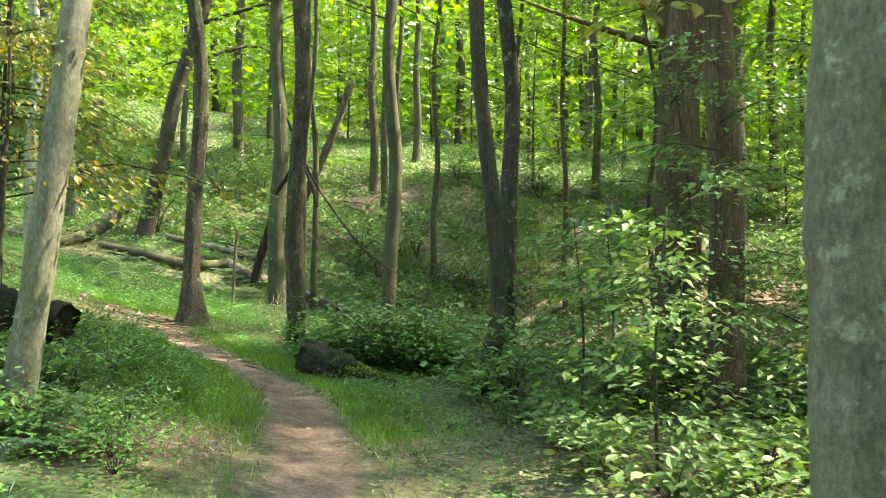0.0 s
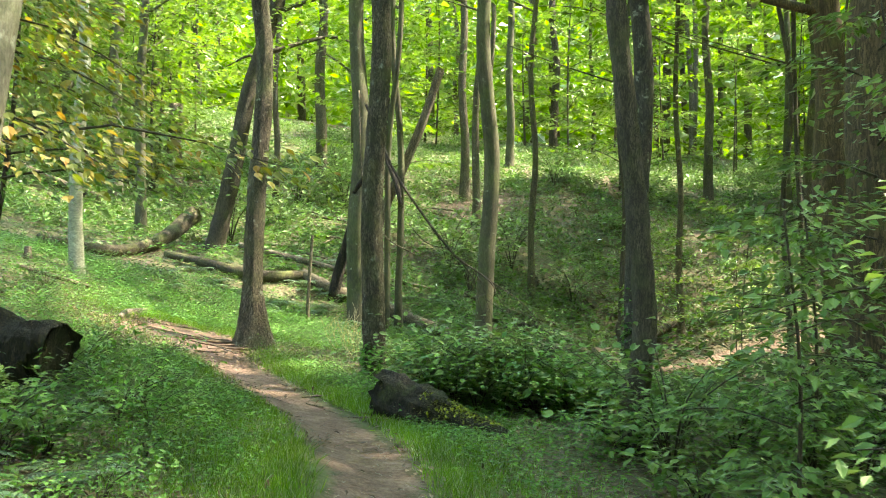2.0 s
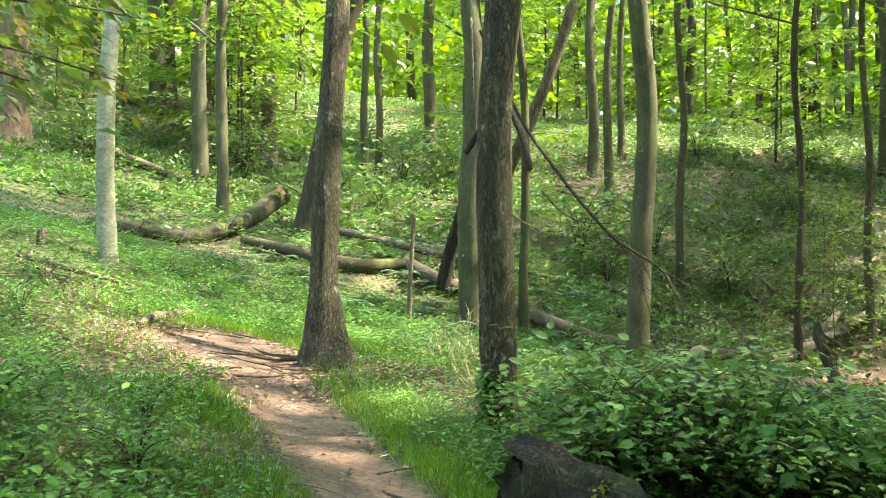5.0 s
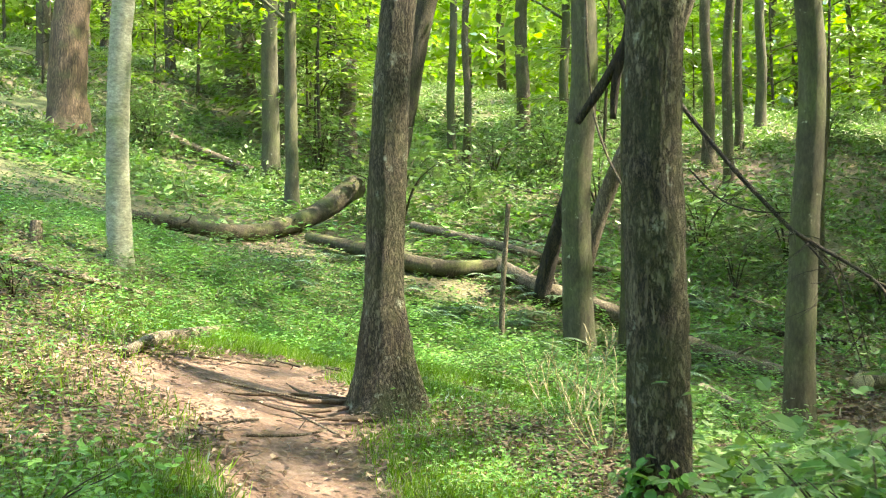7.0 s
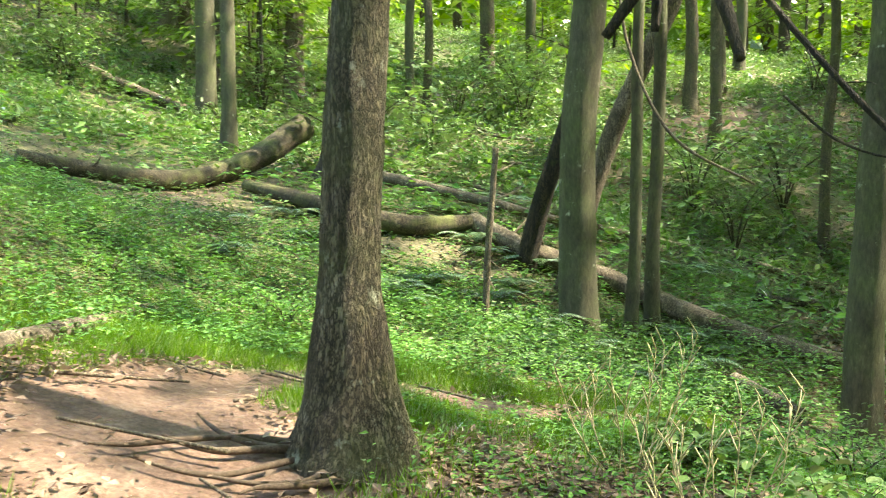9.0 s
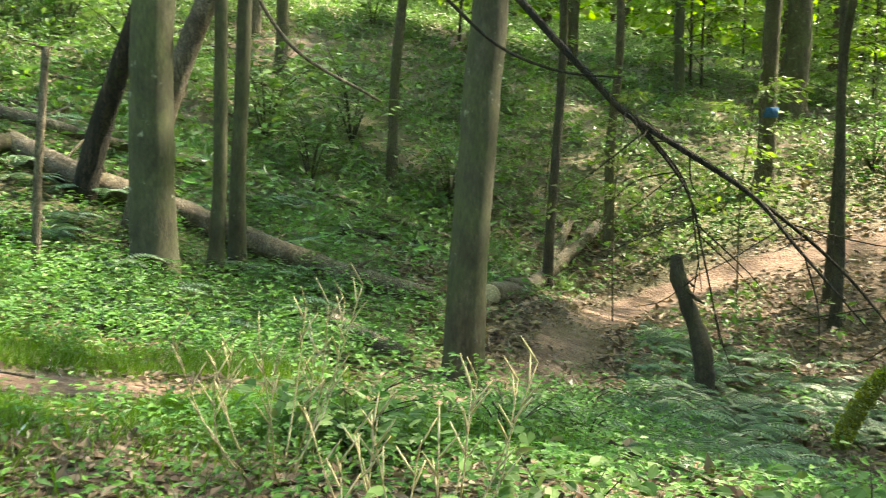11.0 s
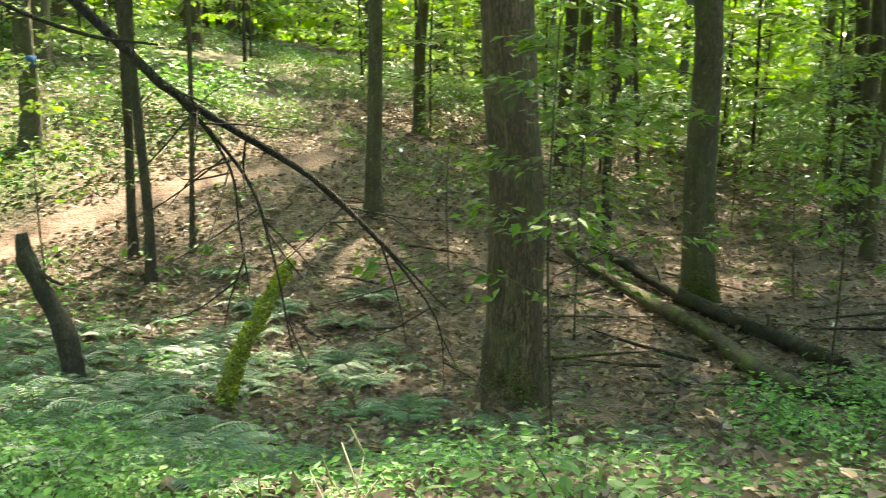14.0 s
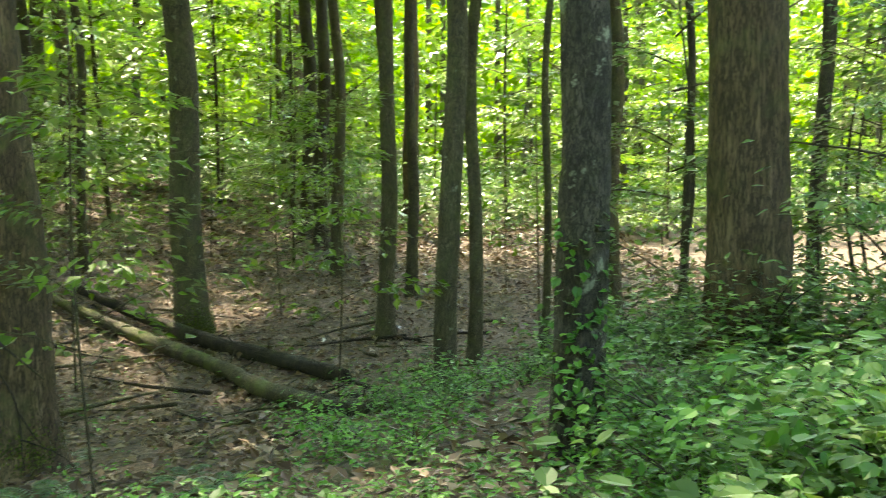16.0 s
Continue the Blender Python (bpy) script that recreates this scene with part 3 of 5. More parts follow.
# ---- woods all around ----
PROTOS = [tree(-9 - 6 * k, -12 - 3 * k, 0.13 + 0.04 * (k % 3), "straight forest tree with a light green crown", (BARK_GREY, BARK_DARK, BARK_BROWN, BARK_SMOOTH)[k % 4], (0.012 * (k - 2), 0.01), crown=k, sides=12, rings=14, ridges=0) for k in range(6)]
scatter = np.random.default_rng(3)
taken = [(o.location.x, o.location.y) for o in bpy.data.objects if o.name.startswith("tree")]
line_of_walk = [(0.1, -2), (-0.3, 3), (-1, 7), (-2, 10.5), (-3, 12.8), (-3.7, 14.7)]
count = 0
while count < 105:
    x, y = scatter.uniform(-42, 46), scatter.uniform(-24, 62)
    near = min(math.hypot(x - a, y - b) for a, b in line_of_walk)
    if near < (7 if y < -1 else 24) or min(math.hypot(x - a, y - b) for a, b in taken) < 2.6 or math.hypot(x - 8, y - 27) < 7 or math.hypot(x + 8, y - 40) < 6 or math.hypot(x + 1, y - 41.5) < 6:
        continue
    taken.append((x, y))
    p = on_ground(x, y, -0.12)
    s = scatter.uniform(0.75, 1.15)
    copy_thing(PROTOS[count % 6], Matrix.Translation(p) @ pose(0, 0, 0, 0, 0, scatter.uniform(0, 360)) @ Matrix.Diagonal((s, s, s, 1)))
    count += 1

# added trees beside the walk's start, mostly out of view, to shade its right foreground
for i, (x, y) in enumerate(((9.4, 2.2), (8.4, 5.6), (6.6, 2.8), (7.4, -0.8), (10.6, -2.5), (13.5, 3.0))):
    tree(x, y, 0.14 + 0.02 * (i % 3), "straight shade-casting tree added mostly out of view, with a high light green crown", BARK_GREY if i % 2 else BARK_BROWN, (0.01 * (i % 3 - 1), 0.01), crown=-1 if i == 1 else 50 + i % 2, sides=12, rings=14, ridges=0)


def far_woods():
    """Trunks and leaf masses beyond the trees that one can count."""
    g = np.random.default_rng(11)
    trunks = []
    for _ in range(230):
        a, d = g.uniform(0, 2 * math.pi), g.uniform(40, 74)
        x, y = d * math.sin(a), 14 + d * math.cos(a)
        z = float(height(x, y))
        r = g.uniform(0.1, 0.3)
        trunks.append(tube([(x, y, z - 0.2), (x + g.normal() * 0.3, y, z + 8), (x + g.normal() * 0.5, y, z + 17)], [r * 1.2, r * 0.8, r * 0.3], 7, 6))
    woods = tagged(new("far_woods"), "dense distant woodland of thin trunks and bright leaves", "woods", kind="stuff")
    part("trunks", mesh_of("trunks", *join(trunks), BARK_GREY), woods)["kind"] = "stuff"
    for n, near, far, top, lo, hi in ((140000, 40, 74, 18, 0.5, 1.0), (42000, 74, 96, 25, 1.1, 2.0)):
        a, d = g.uniform(0, 2 * math.pi, n), g.uniform(near, far, n)
        x, y = d * np.sin(a) + g.normal(size=n), 14 + d * np.cos(a) + g.normal(size=n)
        up_z = g.uniform(0.0, 1, n) * top
        z = height(x, y) + up_z
        keep = noise2(x + z * 0.7, y - z * 0.5, 2.2, 31) + 0.5 * noise2(x, y + z, 0.9, 32) > -0.8
        x, y, z = x[keep], y[keep], z[keep]
        m = len(x)
        dirs = g.normal(size=(m, 3)) * np.array([1, 1, 0.5])
        up = g.normal(size=(m, 3)) * 1.1 + np.array([0, 0, 1.0])
        L = g.uniform(lo, hi, m)
        part("leaves", mesh_of("leaves", *leaf_blades(np.stack([x, y, z], 1), dirs, up, L, L * 0.7), LEAF_CANOPY, False), woods)["kind"] = "stuff"
    # the wooded ridge behind, a closed mass of foliage
    around, rows = 240, 26
    th, q = np.meshgrid(np.linspace(0, 2 * math.pi, around, endpoint=False), np.linspace(0, 1, rows))
    px, py = 100 * np.sin(th), 14 + 100 * np.cos(th)
    lump = 2.4 * noise2(px + 31 * q, py - 17 * q, 5.0, 33) + 1.4 * noise2(px - 23 * q, py + 29 * q, 2.2, 34)
    px, py = px + np.sin(th) * lump, py + np.cos(th) * lump
    pz = height(px, py) - 1 + q * (27 + 4 * noise2(100 * np.sin(th), 100 * np.cos(th), 9.0, 35))
    i = (np.arange(rows - 1)[:, None] * around + np.arange(around)[None]).ravel()
    j = (np.arange(rows - 1)[:, None] * around + (np.arange(around)[None] + 1) % around).ravel()
    part("ridge", mesh_of("ridge", np.stack([px.ravel(), py.ravel(), pz.ravel()], 1), [np.stack([i, j, j + around, i + around], 1)], LEAF_CANOPY), woods)["kind"] = "stuff"


far_woods()

# ---- saplings and shrubs ----
def sapling(x, y, tall, mat, label, seed, spread=1.6, low=0.25, leaves=1500, size=0.1, droop=0.0, stem_r=0.025, bark=None, lean=(0.03, 0.02), broad=False):
    """A young tree: a thin stem and level twigs that carry flat sprays of leaves."""
    global rng
    rng = np.random.default_rng(seed)
    ob = tagged(new("sapling"), label, "sapling", "understory saplings")
    ob.location = on_ground(x, y, -0.05)
    top = np.array([lean[0] * tall, lean[1] * tall, tall])
    mid = top * 0.5 + np.array([rng.normal() * 0.1, rng.normal() * 0.1, 0])
    part("stem", mesh_of("stem", *tube([(0, 0, 0), mid, top], [stem_r, stem_r * 0.75, 0.006], 8, 14, 0.04, 0, seed), bark or BARK_DARK), ob)
    cs, dirs = [], []
    twigs = 13
    for k in range(twigs):
        f = low + (1 - low) * k / twigs
        base = top * f
        a = k * 2.39 + rng.uniform(-0.4, 0.4)
        ln = spread * (1.15 - 0.6 * f) * rng.uniform(0.65, 1.15)
        tip = base + np.array([math.cos(a) * ln, math.sin(a) * ln, ln * (rng.uniform(0.02, 0.3) - droop)])
        half = (base + tip) / 2 + np.array([0, 0, 0.1 * ln])
        part("twig", mesh_of("twig", *tube([base, half, tip], [stem_r * 0.4, stem_r * 0.25, 0.003], 4, 5), bark or BARK_DARK), ob)
        m = leaves // twigs
        s = rng.uniform(0.2, 1.05, m)
        c = base * ((1 - s) ** 2)[:, None] + 2 * half * (s * (1 - s))[:, None] + tip * (s * s)[:, None]
        side = np.array([-math.sin(a), math.cos(a), 0])
        off = rng.normal(size=m) * ln * 0.24 * (1.15 - 0.6 * s)
        c = c + side * off[:, None] + rng.normal(size=(m, 3)) * np.array([0.05, 0.05, 0.045 + 0.1 * droop])
        cs.append(c)
        d = np.array([math.cos(a), math.sin(a), -0.25 - droop]) + side * np.sign(off)[:, None] * 0.8 + rng.normal(size=(m, 3)) * 0.35
        dirs.append(d)
    c, d = np.vstack(cs), np.vstack(dirs)
    n = len(c)
    L = size * rng.uniform(0.6, 1.35, n)
    up = np.array([0, 0, 1.0]) + rng.normal(size=(n, 3)) * 0.3
    part("leaves", mesh_of("leaves", *(broad_leaves if broad else leaf_blades)(c, d, up, L, L * rng.uniform(0.5, 0.66, n)), mat, False), ob)
    return ob


def shrub(x, y, tall, mat, label, seed, leaves=420, size=0.075, spread=0.55, stems=7):
    """A leafy bush: arching stems from one foot, with broad leaves along them."""
    global rng
    rng = np.random.default_rng(seed)
    ob = tagged(new("shrub"), label, "shrub", "low shrubs")
    ob.location = on_ground(x, y, -0.04)
    cs, ds = [], []
    for k in range(stems):
        a = k * 2.4 + rng.uniform(-0.5, 0.5)
        ln = spread * rng.uniform(0.5, 1.2)
        hgt = tall * rng.uniform(0.65, 1.1)
        tip = np.array([math.cos(a) * ln, math.sin(a) * ln, hgt])
        mid = np.array([math.cos(a) * ln * 0.3, math.sin(a) * ln * 0.3, hgt * 0.62])
        part("stem", mesh_of("stem", *tube([(0, 0, 0), mid, tip], [0.009, 0.006, 0.002], 5, 8), BARK_DARK), ob)
        m = leaves // stems
        s = rng.uniform(0.3, 1.05, m) ** 0.8
        c = 2 * mid * (s * (1 - s))[:, None] + tip * (s * s)[:, None]
        c = c + rng.normal(size=(m, 3)) * np.array([0.34, 0.34, 0.16]) * spread * 0.8
        cs.append(c)
        ds.append(rng.normal(size=(m, 3)) * np.array([1, 1, 0.3]) + np.array([math.cos(a), math.sin(a), -0.15]) * 0.6)
    c, d = np.vstack(cs), np.vstack(ds)
    c[:, 2] = np.maximum(c[:, 2], 0.06)
    n = len(c)
    L = size * rng.uniform(0.55, 1.35, n)
    up = np.array([0, 0, 1.0]) + rng.normal(size=(n, 3)) * 0.28
    part("leaves", mesh_of("leaves", *broad_leaves(c, d, up, L, L * rng.uniform(0.5, 0.7, n)), mat, False), ob)
    return ob


def spread_copies(proto, places, seed, lo=0.8, hi=1.2, sink=-0.05):
    g = np.random.default_rng(seed)
    for x, y in places:
        s = g.uniform(lo, hi)
        copy_thing(proto, Matrix.Translation(on_ground(x, y, sink)) @ pose(0, 0, 0, 0, 0, g.uniform(0, 360)) @ Matrix.Diagonal((s, s, s * g.uniform(0.9, 1.1), 1)))


# the leafy young trees beside the path
sapling(-3.9, 8.6, 4.6, LEAF_AUTUMN, "overhanging sapling with yellowing leaves beside the path", 61, 2.0, 0.35, 2600, 0.07, 0.35, 0.03, broad=True)
sapling(-3.45, 7.7, 4.3, LEAF_AUTUMN, "slim sapling with a curtain of yellow-green leaves", 66, 1.35, 0.42, 2400, 0.06, 0.4, 0.02, broad=True)
sapling(-4.9, 10.8, 4.8, LEAF_AUTUMN, "drooping sapling with yellow-green leaves on the bank", 62, 1.9, 0.35, 2000, 0.08, 0.3, 0.03)
sapling(-4.3, 9.7, 4.9, LEAF_BRUSH, "leafy sapling hanging over the bank beside the path", 67, 1.7, 0.3, 2600, 0.075, 0.25, 0.028)
sapling(-5.2, 11.3, 5.2, LEAF_BRUSH, "tall drooping sapling among the trees on the bank", 68, 1.8, 0.35, 2200, 0.085, 0.25, 0.028)
brush_a = sapling(2.2, 8.4, 3.4, LEAF_BRUSH, "dense leafy sapling in the brush beside the path", 63, 1.4, 0.12, 1500, 0.08, 0.05)
brush_b = sapling(1.35, 6.7, 1.9, LEAF_BRUSH, "bushy young sapling with soft green leaves", 64, 0.62, 0.12, 760, 0.08, 0.05, 0.014)
spread_copies(brush_a, [(3.4, 9.2), (4.6, 10.6), (4.4, 7.6), (2.6, 11.4), (6.4, 9.6), (5.6, 12.2)], 5)
spread_copies(brush_b, [(1.15, 8.6), (2.7, 7.0), (1.7, 10.1), (3.5, 11.6)], 6)
layered = sapling(2.9, 17.1, 3.5, LEAF_SAPLING, "thin sapling with level sprays of leaves in the ravine", 65, 1.35, 0.3, 720, 0.115, 0.0, 0.013, BARK_GREY)
spread_copies(layered, [(4.7, 25.6), (6.2, 15.6), (8.8, 21.5), (13, 20.5), (3.3, 30.5), (9.2, 13.0), (12, 17), (14, 13), (10.5, 20.6), (7.6, 18.9), (16, 19), (12, 10.5), (2.6, 25.4), (13.6, 24.0), (11.4, 31.5)], 7, 0.8, 1.2)
far_sap = [sapling(-14 + 9 * k, 34 + 2 * k, 6.0 + k, LEAF_CANOPY if k % 2 else LEAF_SAPLING, "understory tree with bright layered leaves", 70 + k, 2.7, 0.12, 1050, 0.23, 0.05, 0.05) for k in range(4)]
g = np.random.default_rng(9)
places = []
while len(places) < 132:
    x, y = g.uniform(-36, 40), g.uniform(-14, 52)
    near = min(math.hypot(x - a, y - b) for a, b in line_of_walk)
    if near < (6 if y < -2 else 19) or math.hypot(x - 8, y - 27) < 8 or (x < -4 and y < 30 and near < 22) or math.hypot(x + 8, y - 40) < 6 or math.hypot(x + 1, y - 41.5) < 5:
        continue
    places.append((x, y))
places += [(13, 35), (15.5, 37), (18, 34), (20.5, 36), (10, 37), (24, 30), (22, 26), (27, 22), (-8, 48), (-3, 49), (2, 48), (6, 45), (-15, 42), (21, 8), (24, 12), (27, 8), (19.5, 4.5), (24, 2), (29, 14), (9, 45), (0, 48), (-6, 48)]
for k in range(4):
    spread_copies(far_sap[k], places[k::4], 80 + k, 0.7, 1.2)

# low brush
low_a = shrub(0.6, 12.1, 0.75, LEAF_BRUSH, "low shrub with broad soft green leaves", 91)
low_b = shrub(-1.3, 13.9, 0.5, LEAF_BRUSH, "knee-high bush with large pale-backed leaves", 92, 260, 0.11, 0.5)
low_c = shrub(0.5, 13.5, 0.6, LEAF_HERB, "bright green leafy bush at the terrace's edge", 93, 440, 0.063, 0.6)
brush = []
while len(brush) < 46:
    x, y = g.uniform(-0.6, 4.6), g.uniform(9.6, 13.7)
    if trail_distance(x, y) < 0.9 or (x < 0.2 and y < 11.6) :
        continue
    if y > 12.1 and x < 2.4 and len(brush) % 4:
        x += 2.4
    brush.append((x, y))
spread_copies(low_a, brush[0::3], 12, 0.7, 1.15, -0.04)
spread_copies(low_b, brush[1::3]+ [(-1.5, 14.9), (-1.0, 15.3), (-1.75, 14.4), (-2.45, 16.5), (-0.9, 13.3), (-2.0, 15.3)], 13, 0.5, 0.75, -0.04)
spread_copies(low_c, brush[2::3] + [(1.1, 13.5)], 14, 0.6, 0.95, -0.04)

# the thicket behind the rotten log: tall to the south of a line, low beyond it
tall_thicket, low_thicket = [], []
while len(tall_thicket) < 24 or len(low_thicket) < 16:
    x, y = g.uniform(-1.3, 2.4), g.uniform(12.4, 14.0)
    if trail_distance(x, y) < 1.2 or math.hypot(x + 1.97, y - 13.6) < 0.5 or math.hypot(x - 0.95, y - 13.95) < 0.4:
        continue
    (tall_thicket if y < 12.85 - 0.5 * x else low_thicket).append((x, y))
spread_copies(low_b, tall_thicket[0:24:3], 27, 0.7, 1.0, -0.04)
spread_copies(low_a, tall_thicket[1:24:3], 28, 0.75, 1.05, -0.04)
spread_copies(low_c, tall_thicket[2:24:3], 37, 0.9, 1.3, -0.04)
spread_copies(low_a, low_thicket[:16:2], 29, 0.4, 0.62, -0.04)
spread_copies(low_c, low_thicket[1:16:2], 30, 0.5, 0.8, -0.04)
spread_copies(low_c, [(2.6, 14.6), (3.2, 14.9), (3.6, 14.4), (2.2, 15.2), (4.2, 14.3), (3.0, 15.4), (3.9, 14.9), (4.6, 13.8), (3.4, 13.9), (1.6, 14.8), (-2.3, 17.1), (-1.8, 17.6), (-1.3, 18.1), (-0.8, 18.6), (-0.5, 19.2), (-0.1, 19.8), (-1.6, 17.1), (-0.9, 17.8), (0.3, 19.2)], 40, 0.5, 0.8, -0.04)
spread_copies(low_b, [(1.5, 5.6), (1.9, 6.3), (1.0, 7.2), (2.2, 5.4), (1.3, 6.1), (2.6, 6.6), (0.9, 8.0), (0.7, 9.0), (1.4, 9.3), (2.4, 7.6)], 34, 0.6, 0.9, -0.04)

hill = []
while len(hill) < 26:
    x, y = g.uniform(-16, 6), g.uniform(24, 42)
    if trail_distance(x, y) > 2 and greenness(x, y) > 0.3:
        hill.append((x, y))
spread_copies(low_c, [(11.2, 29.3), (12.1, 30.0), (10.4, 30.2)], 18, 1.9, 2.4, -0.04)
spread_copies(low_a, hill, 17, 1.3, 2.4, -0.04)

bank = [(-2.6, 8.7), (-3.0, 10.2), (-3.4, 11.2), (-3.9, 12.2), (-2.9, 9.5), (-3.6, 10.6), (-4.4, 11.4), (-5.0, 12.6), (-6.0, 14.0), (-6.6, 15.2), (-6.4, 17.6), (-5.4, 18.4), (-2.4, 7.6), (-3.2, 8.2)]
spread_copies(low_c, bank, 19, 0.42, 0.66, -0.03)
verge = []
while len(verge) < 22:
    x, y = g.uniform(-4.4, -2.0), g.uniform(6.2, 10.8)
    if trail_distance(x, y) > 1.25 and math.hypot(x + 3.09, y - 7.23) > 0.3:
        verge.append((x, y))
spread_copies(low_b, verge[::2], 38, 0.45, 0.8, -0.03)
spread_copies(low_c, verge[1::2], 39, 0.5, 0.85, -0.03)

# ---- ferns ----
def fern(x, y, seed, size=0.5, fronds=9):
    global rng
    rng = np.random.default_rng(seed)
    ob = tagged(new("fern"), "low arching fern with blue-green fronds", "fern", "forest ferns")
    ob.location = on_ground(x, y, -0.02)
    for k in range(fronds):
        a = k * 2 * math.pi / fronds + rng.uniform(-0.3, 0.3)
        ln = size * rng.uniform(0.75, 1.1)
        out = np.array([math.cos(a), math.sin(a), 0])
        s = np.linspace(0.06, 1, 17)
        spine = out * (ln * s)[:, None] + np.array([0, 0, 1]) * (ln * (1.0 * s - 0.85 * s * s))[:, None]
        tang = np.gradient(spine, axis=0)
        side = np.array([-math.sin(a), math.cos(a), 0])
        wd = 0.3 * ln * np.sin(np.pi * np.clip(s * 0.86 + 0.12, 0, 1)) + 0.01
        c = np.vstack([spine, spine])
        ax = np.vstack([side + 0.35 * tang / np.linalg.norm(tang, axis=1)[:, None], -side + 0.35 * tang / np.linalg.norm(tang, axis=1)[:, None]])
        ax[:, 2] -= 0.15
        L = np.r_[wd, wd] * 0.75
        pin = leaf_blades(c, ax, np.tile([0, 0, 1.0], (len(c), 1)), L, np.full(len(c), ln * 0.068))
        part("frond", mesh_of("frond", *join([pin, tube(spine, [0.004, 0.001], 3, 8)]), LEAF_FERN, False), ob)
    return ob


fern_a, fern_b = fern(-2.9, 7.0, 101, 0.5), fern(1.9, 20.4, 102, 0.46, 9)
spots = []
while len(spots) < 150:
    if g.uniform() < 0.5:
        x, y = g.normal(3.3, 1.7), g.normal(21.7, 1.5)
    elif g.uniform() < 0.6:
        x, y = g.uniform(-7.5, -2), g.uniform(19.5, 26)
    else:
        x, y = g.uniform(-1.6, 1.8), g.uniform(17.6, 20.2)
    if trail_distance(x, y) > 0.7:
        spots.append((x, y))
spread_copies(fern_a, spots[0::2] + [(-2.6, 6.6), (-3.3, 7.6), (-2.7, 8.0), (-3.5, 9.6)], 15, 0.7, 1.15, -0.02)
spread_copies(fern_b, spots[1::2], 16, 0.75, 1.2, -0.02)
spread_copies(fern_b, [(-0.9, 16.9), (0.6, 16.8), (1.2, 16.1), (2.2, 16.0), (2.0, 17.0), (-0.4, 17.6), (3.4, 16.6)], 35, 0.5, 0.75, -0.02)

# ---- grass and herbs ----
def cover_points(n, seed, spread, keep, hi=30.0):
    """Points on the ground, thick near the footpath and thinning out; keep gives each one's chance."""
    g = np.random.default_rng(seed)
    base = TRAIL[40:150]
    xs, ys = [], []
    got = 0
    while got < n:
        p = base[g.integers(0, len(base), n)]
        d = np.minimum(g.exponential(spread, n) + g.uniform(0, 1, n), hi)
        a = g.uniform(0, 2 * math.pi, n)
        x, y = p[:, 0] + d * np.cos(a), p[:, 1] + d * np.sin(a)
        ok = (g.uniform(size=n) < keep(x, y)) & (y > 1)
        xs.append(x[ok])
        ys.append(y[ok])
        got += ok.sum()
    return np.concatenate(xs)[:n], np.concatenate(ys)[:n], g


def lit_grass(x, y):
    d = trail_distance(x, y)
    band = np.clip((d - 0.33) / 0.2, 0, 1) * np.exp(-(np.clip(d - 0.5, 0, 9) / 0.85) ** 2)
    return band * np.clip(1 - 1.6 * worn_at(x, y), 0, 1) * (y < 19) * np.clip(greenness(x, y) * 1.3, 0, 1) * np.clip(0.75 + noise2(x, y, 0.8, 51), 0, 1)


x, y, g = cover_points(84000, 21, 0.9, lit_grass)
n = len(x)
z = height(x, y) - 0.02
L = g.uniform(0.05, 0.15, n) * (0.7 + 0.5 * np.clip(noise2(x, y, 0.7, 52) + 0.5, 0, 1))
ax = g.normal(size=(n, 3)) * 0.45 + np.array([0, 0, 1.0])
gr = leaf_blades(np.stack([x, y, z], 1), ax, unit(n), L, g.uniform(0.004, 0.009, n), 0.0)
tagged(part("grass", mesh_of("grass", *gr, LEAF_GRASS, False)), "short bright green grass along the footpath", "grass", kind="stuff")


def herb_cover(x, y):
    d = trail_distance(x, y)
    return np.clip((d - 0.5) / 0.5, 0, 1) * np.clip(1 - 1.8 * worn_at(x, y), 0, 1) * greenness(x, y) ** 1.3


x, y, g = cover_points(41000, 22, 3.4, herb_cover, 34)
n = len(x)
d = np.minimum(np.hypot(x + 1.5, y - 8), np.hypot(x + 3.5, y - 14))
size = 0.03 + 0.0036 * d
clump = np.clip(0.55 + 0.8 * noise2(x, y, 0.9, 53), 0.15, 1.3)
top = (0.05 + 0.2 * clump * g.uniform(0.5, 1.2, n)) * (1 + d * 0.02)
base = np.stack([x, y, height(x, y) - 0.02], 1)
low = 1 - 0.5 * bump(x, y, -6.9, 22.6, 1.6)          # kept short beside the logs
top = top * low
pieces = []
for k in range(4):
    a = g.uniform(0, 2 * math.pi, n)
    f = 0.3 + 0.23 * k
    c = base + np.stack([np.cos(a) * size * 0.4, np.sin(a) * size * 0.4, top * f], 1)
    ax = np.stack([np.cos(a), np.sin(a), g.uniform(-0.35, 0.3, n)], 1)
    up = np.array([0, 0, 1.0]) + g.normal(size=(n, 3)) * 0.25
    L = size * g.uniform(0.7, 1.5, n)
    pieces.append(leaf_blades(c, ax, up, L, L * g.uniform(0.4, 0.6, n)))
tagged(part("undergrowth", mesh_of("undergrowth", *join(pieces), LEAF_HERB, False)), "lush low green herbs covering the forest floor", "undergrowth", kind="stuff")

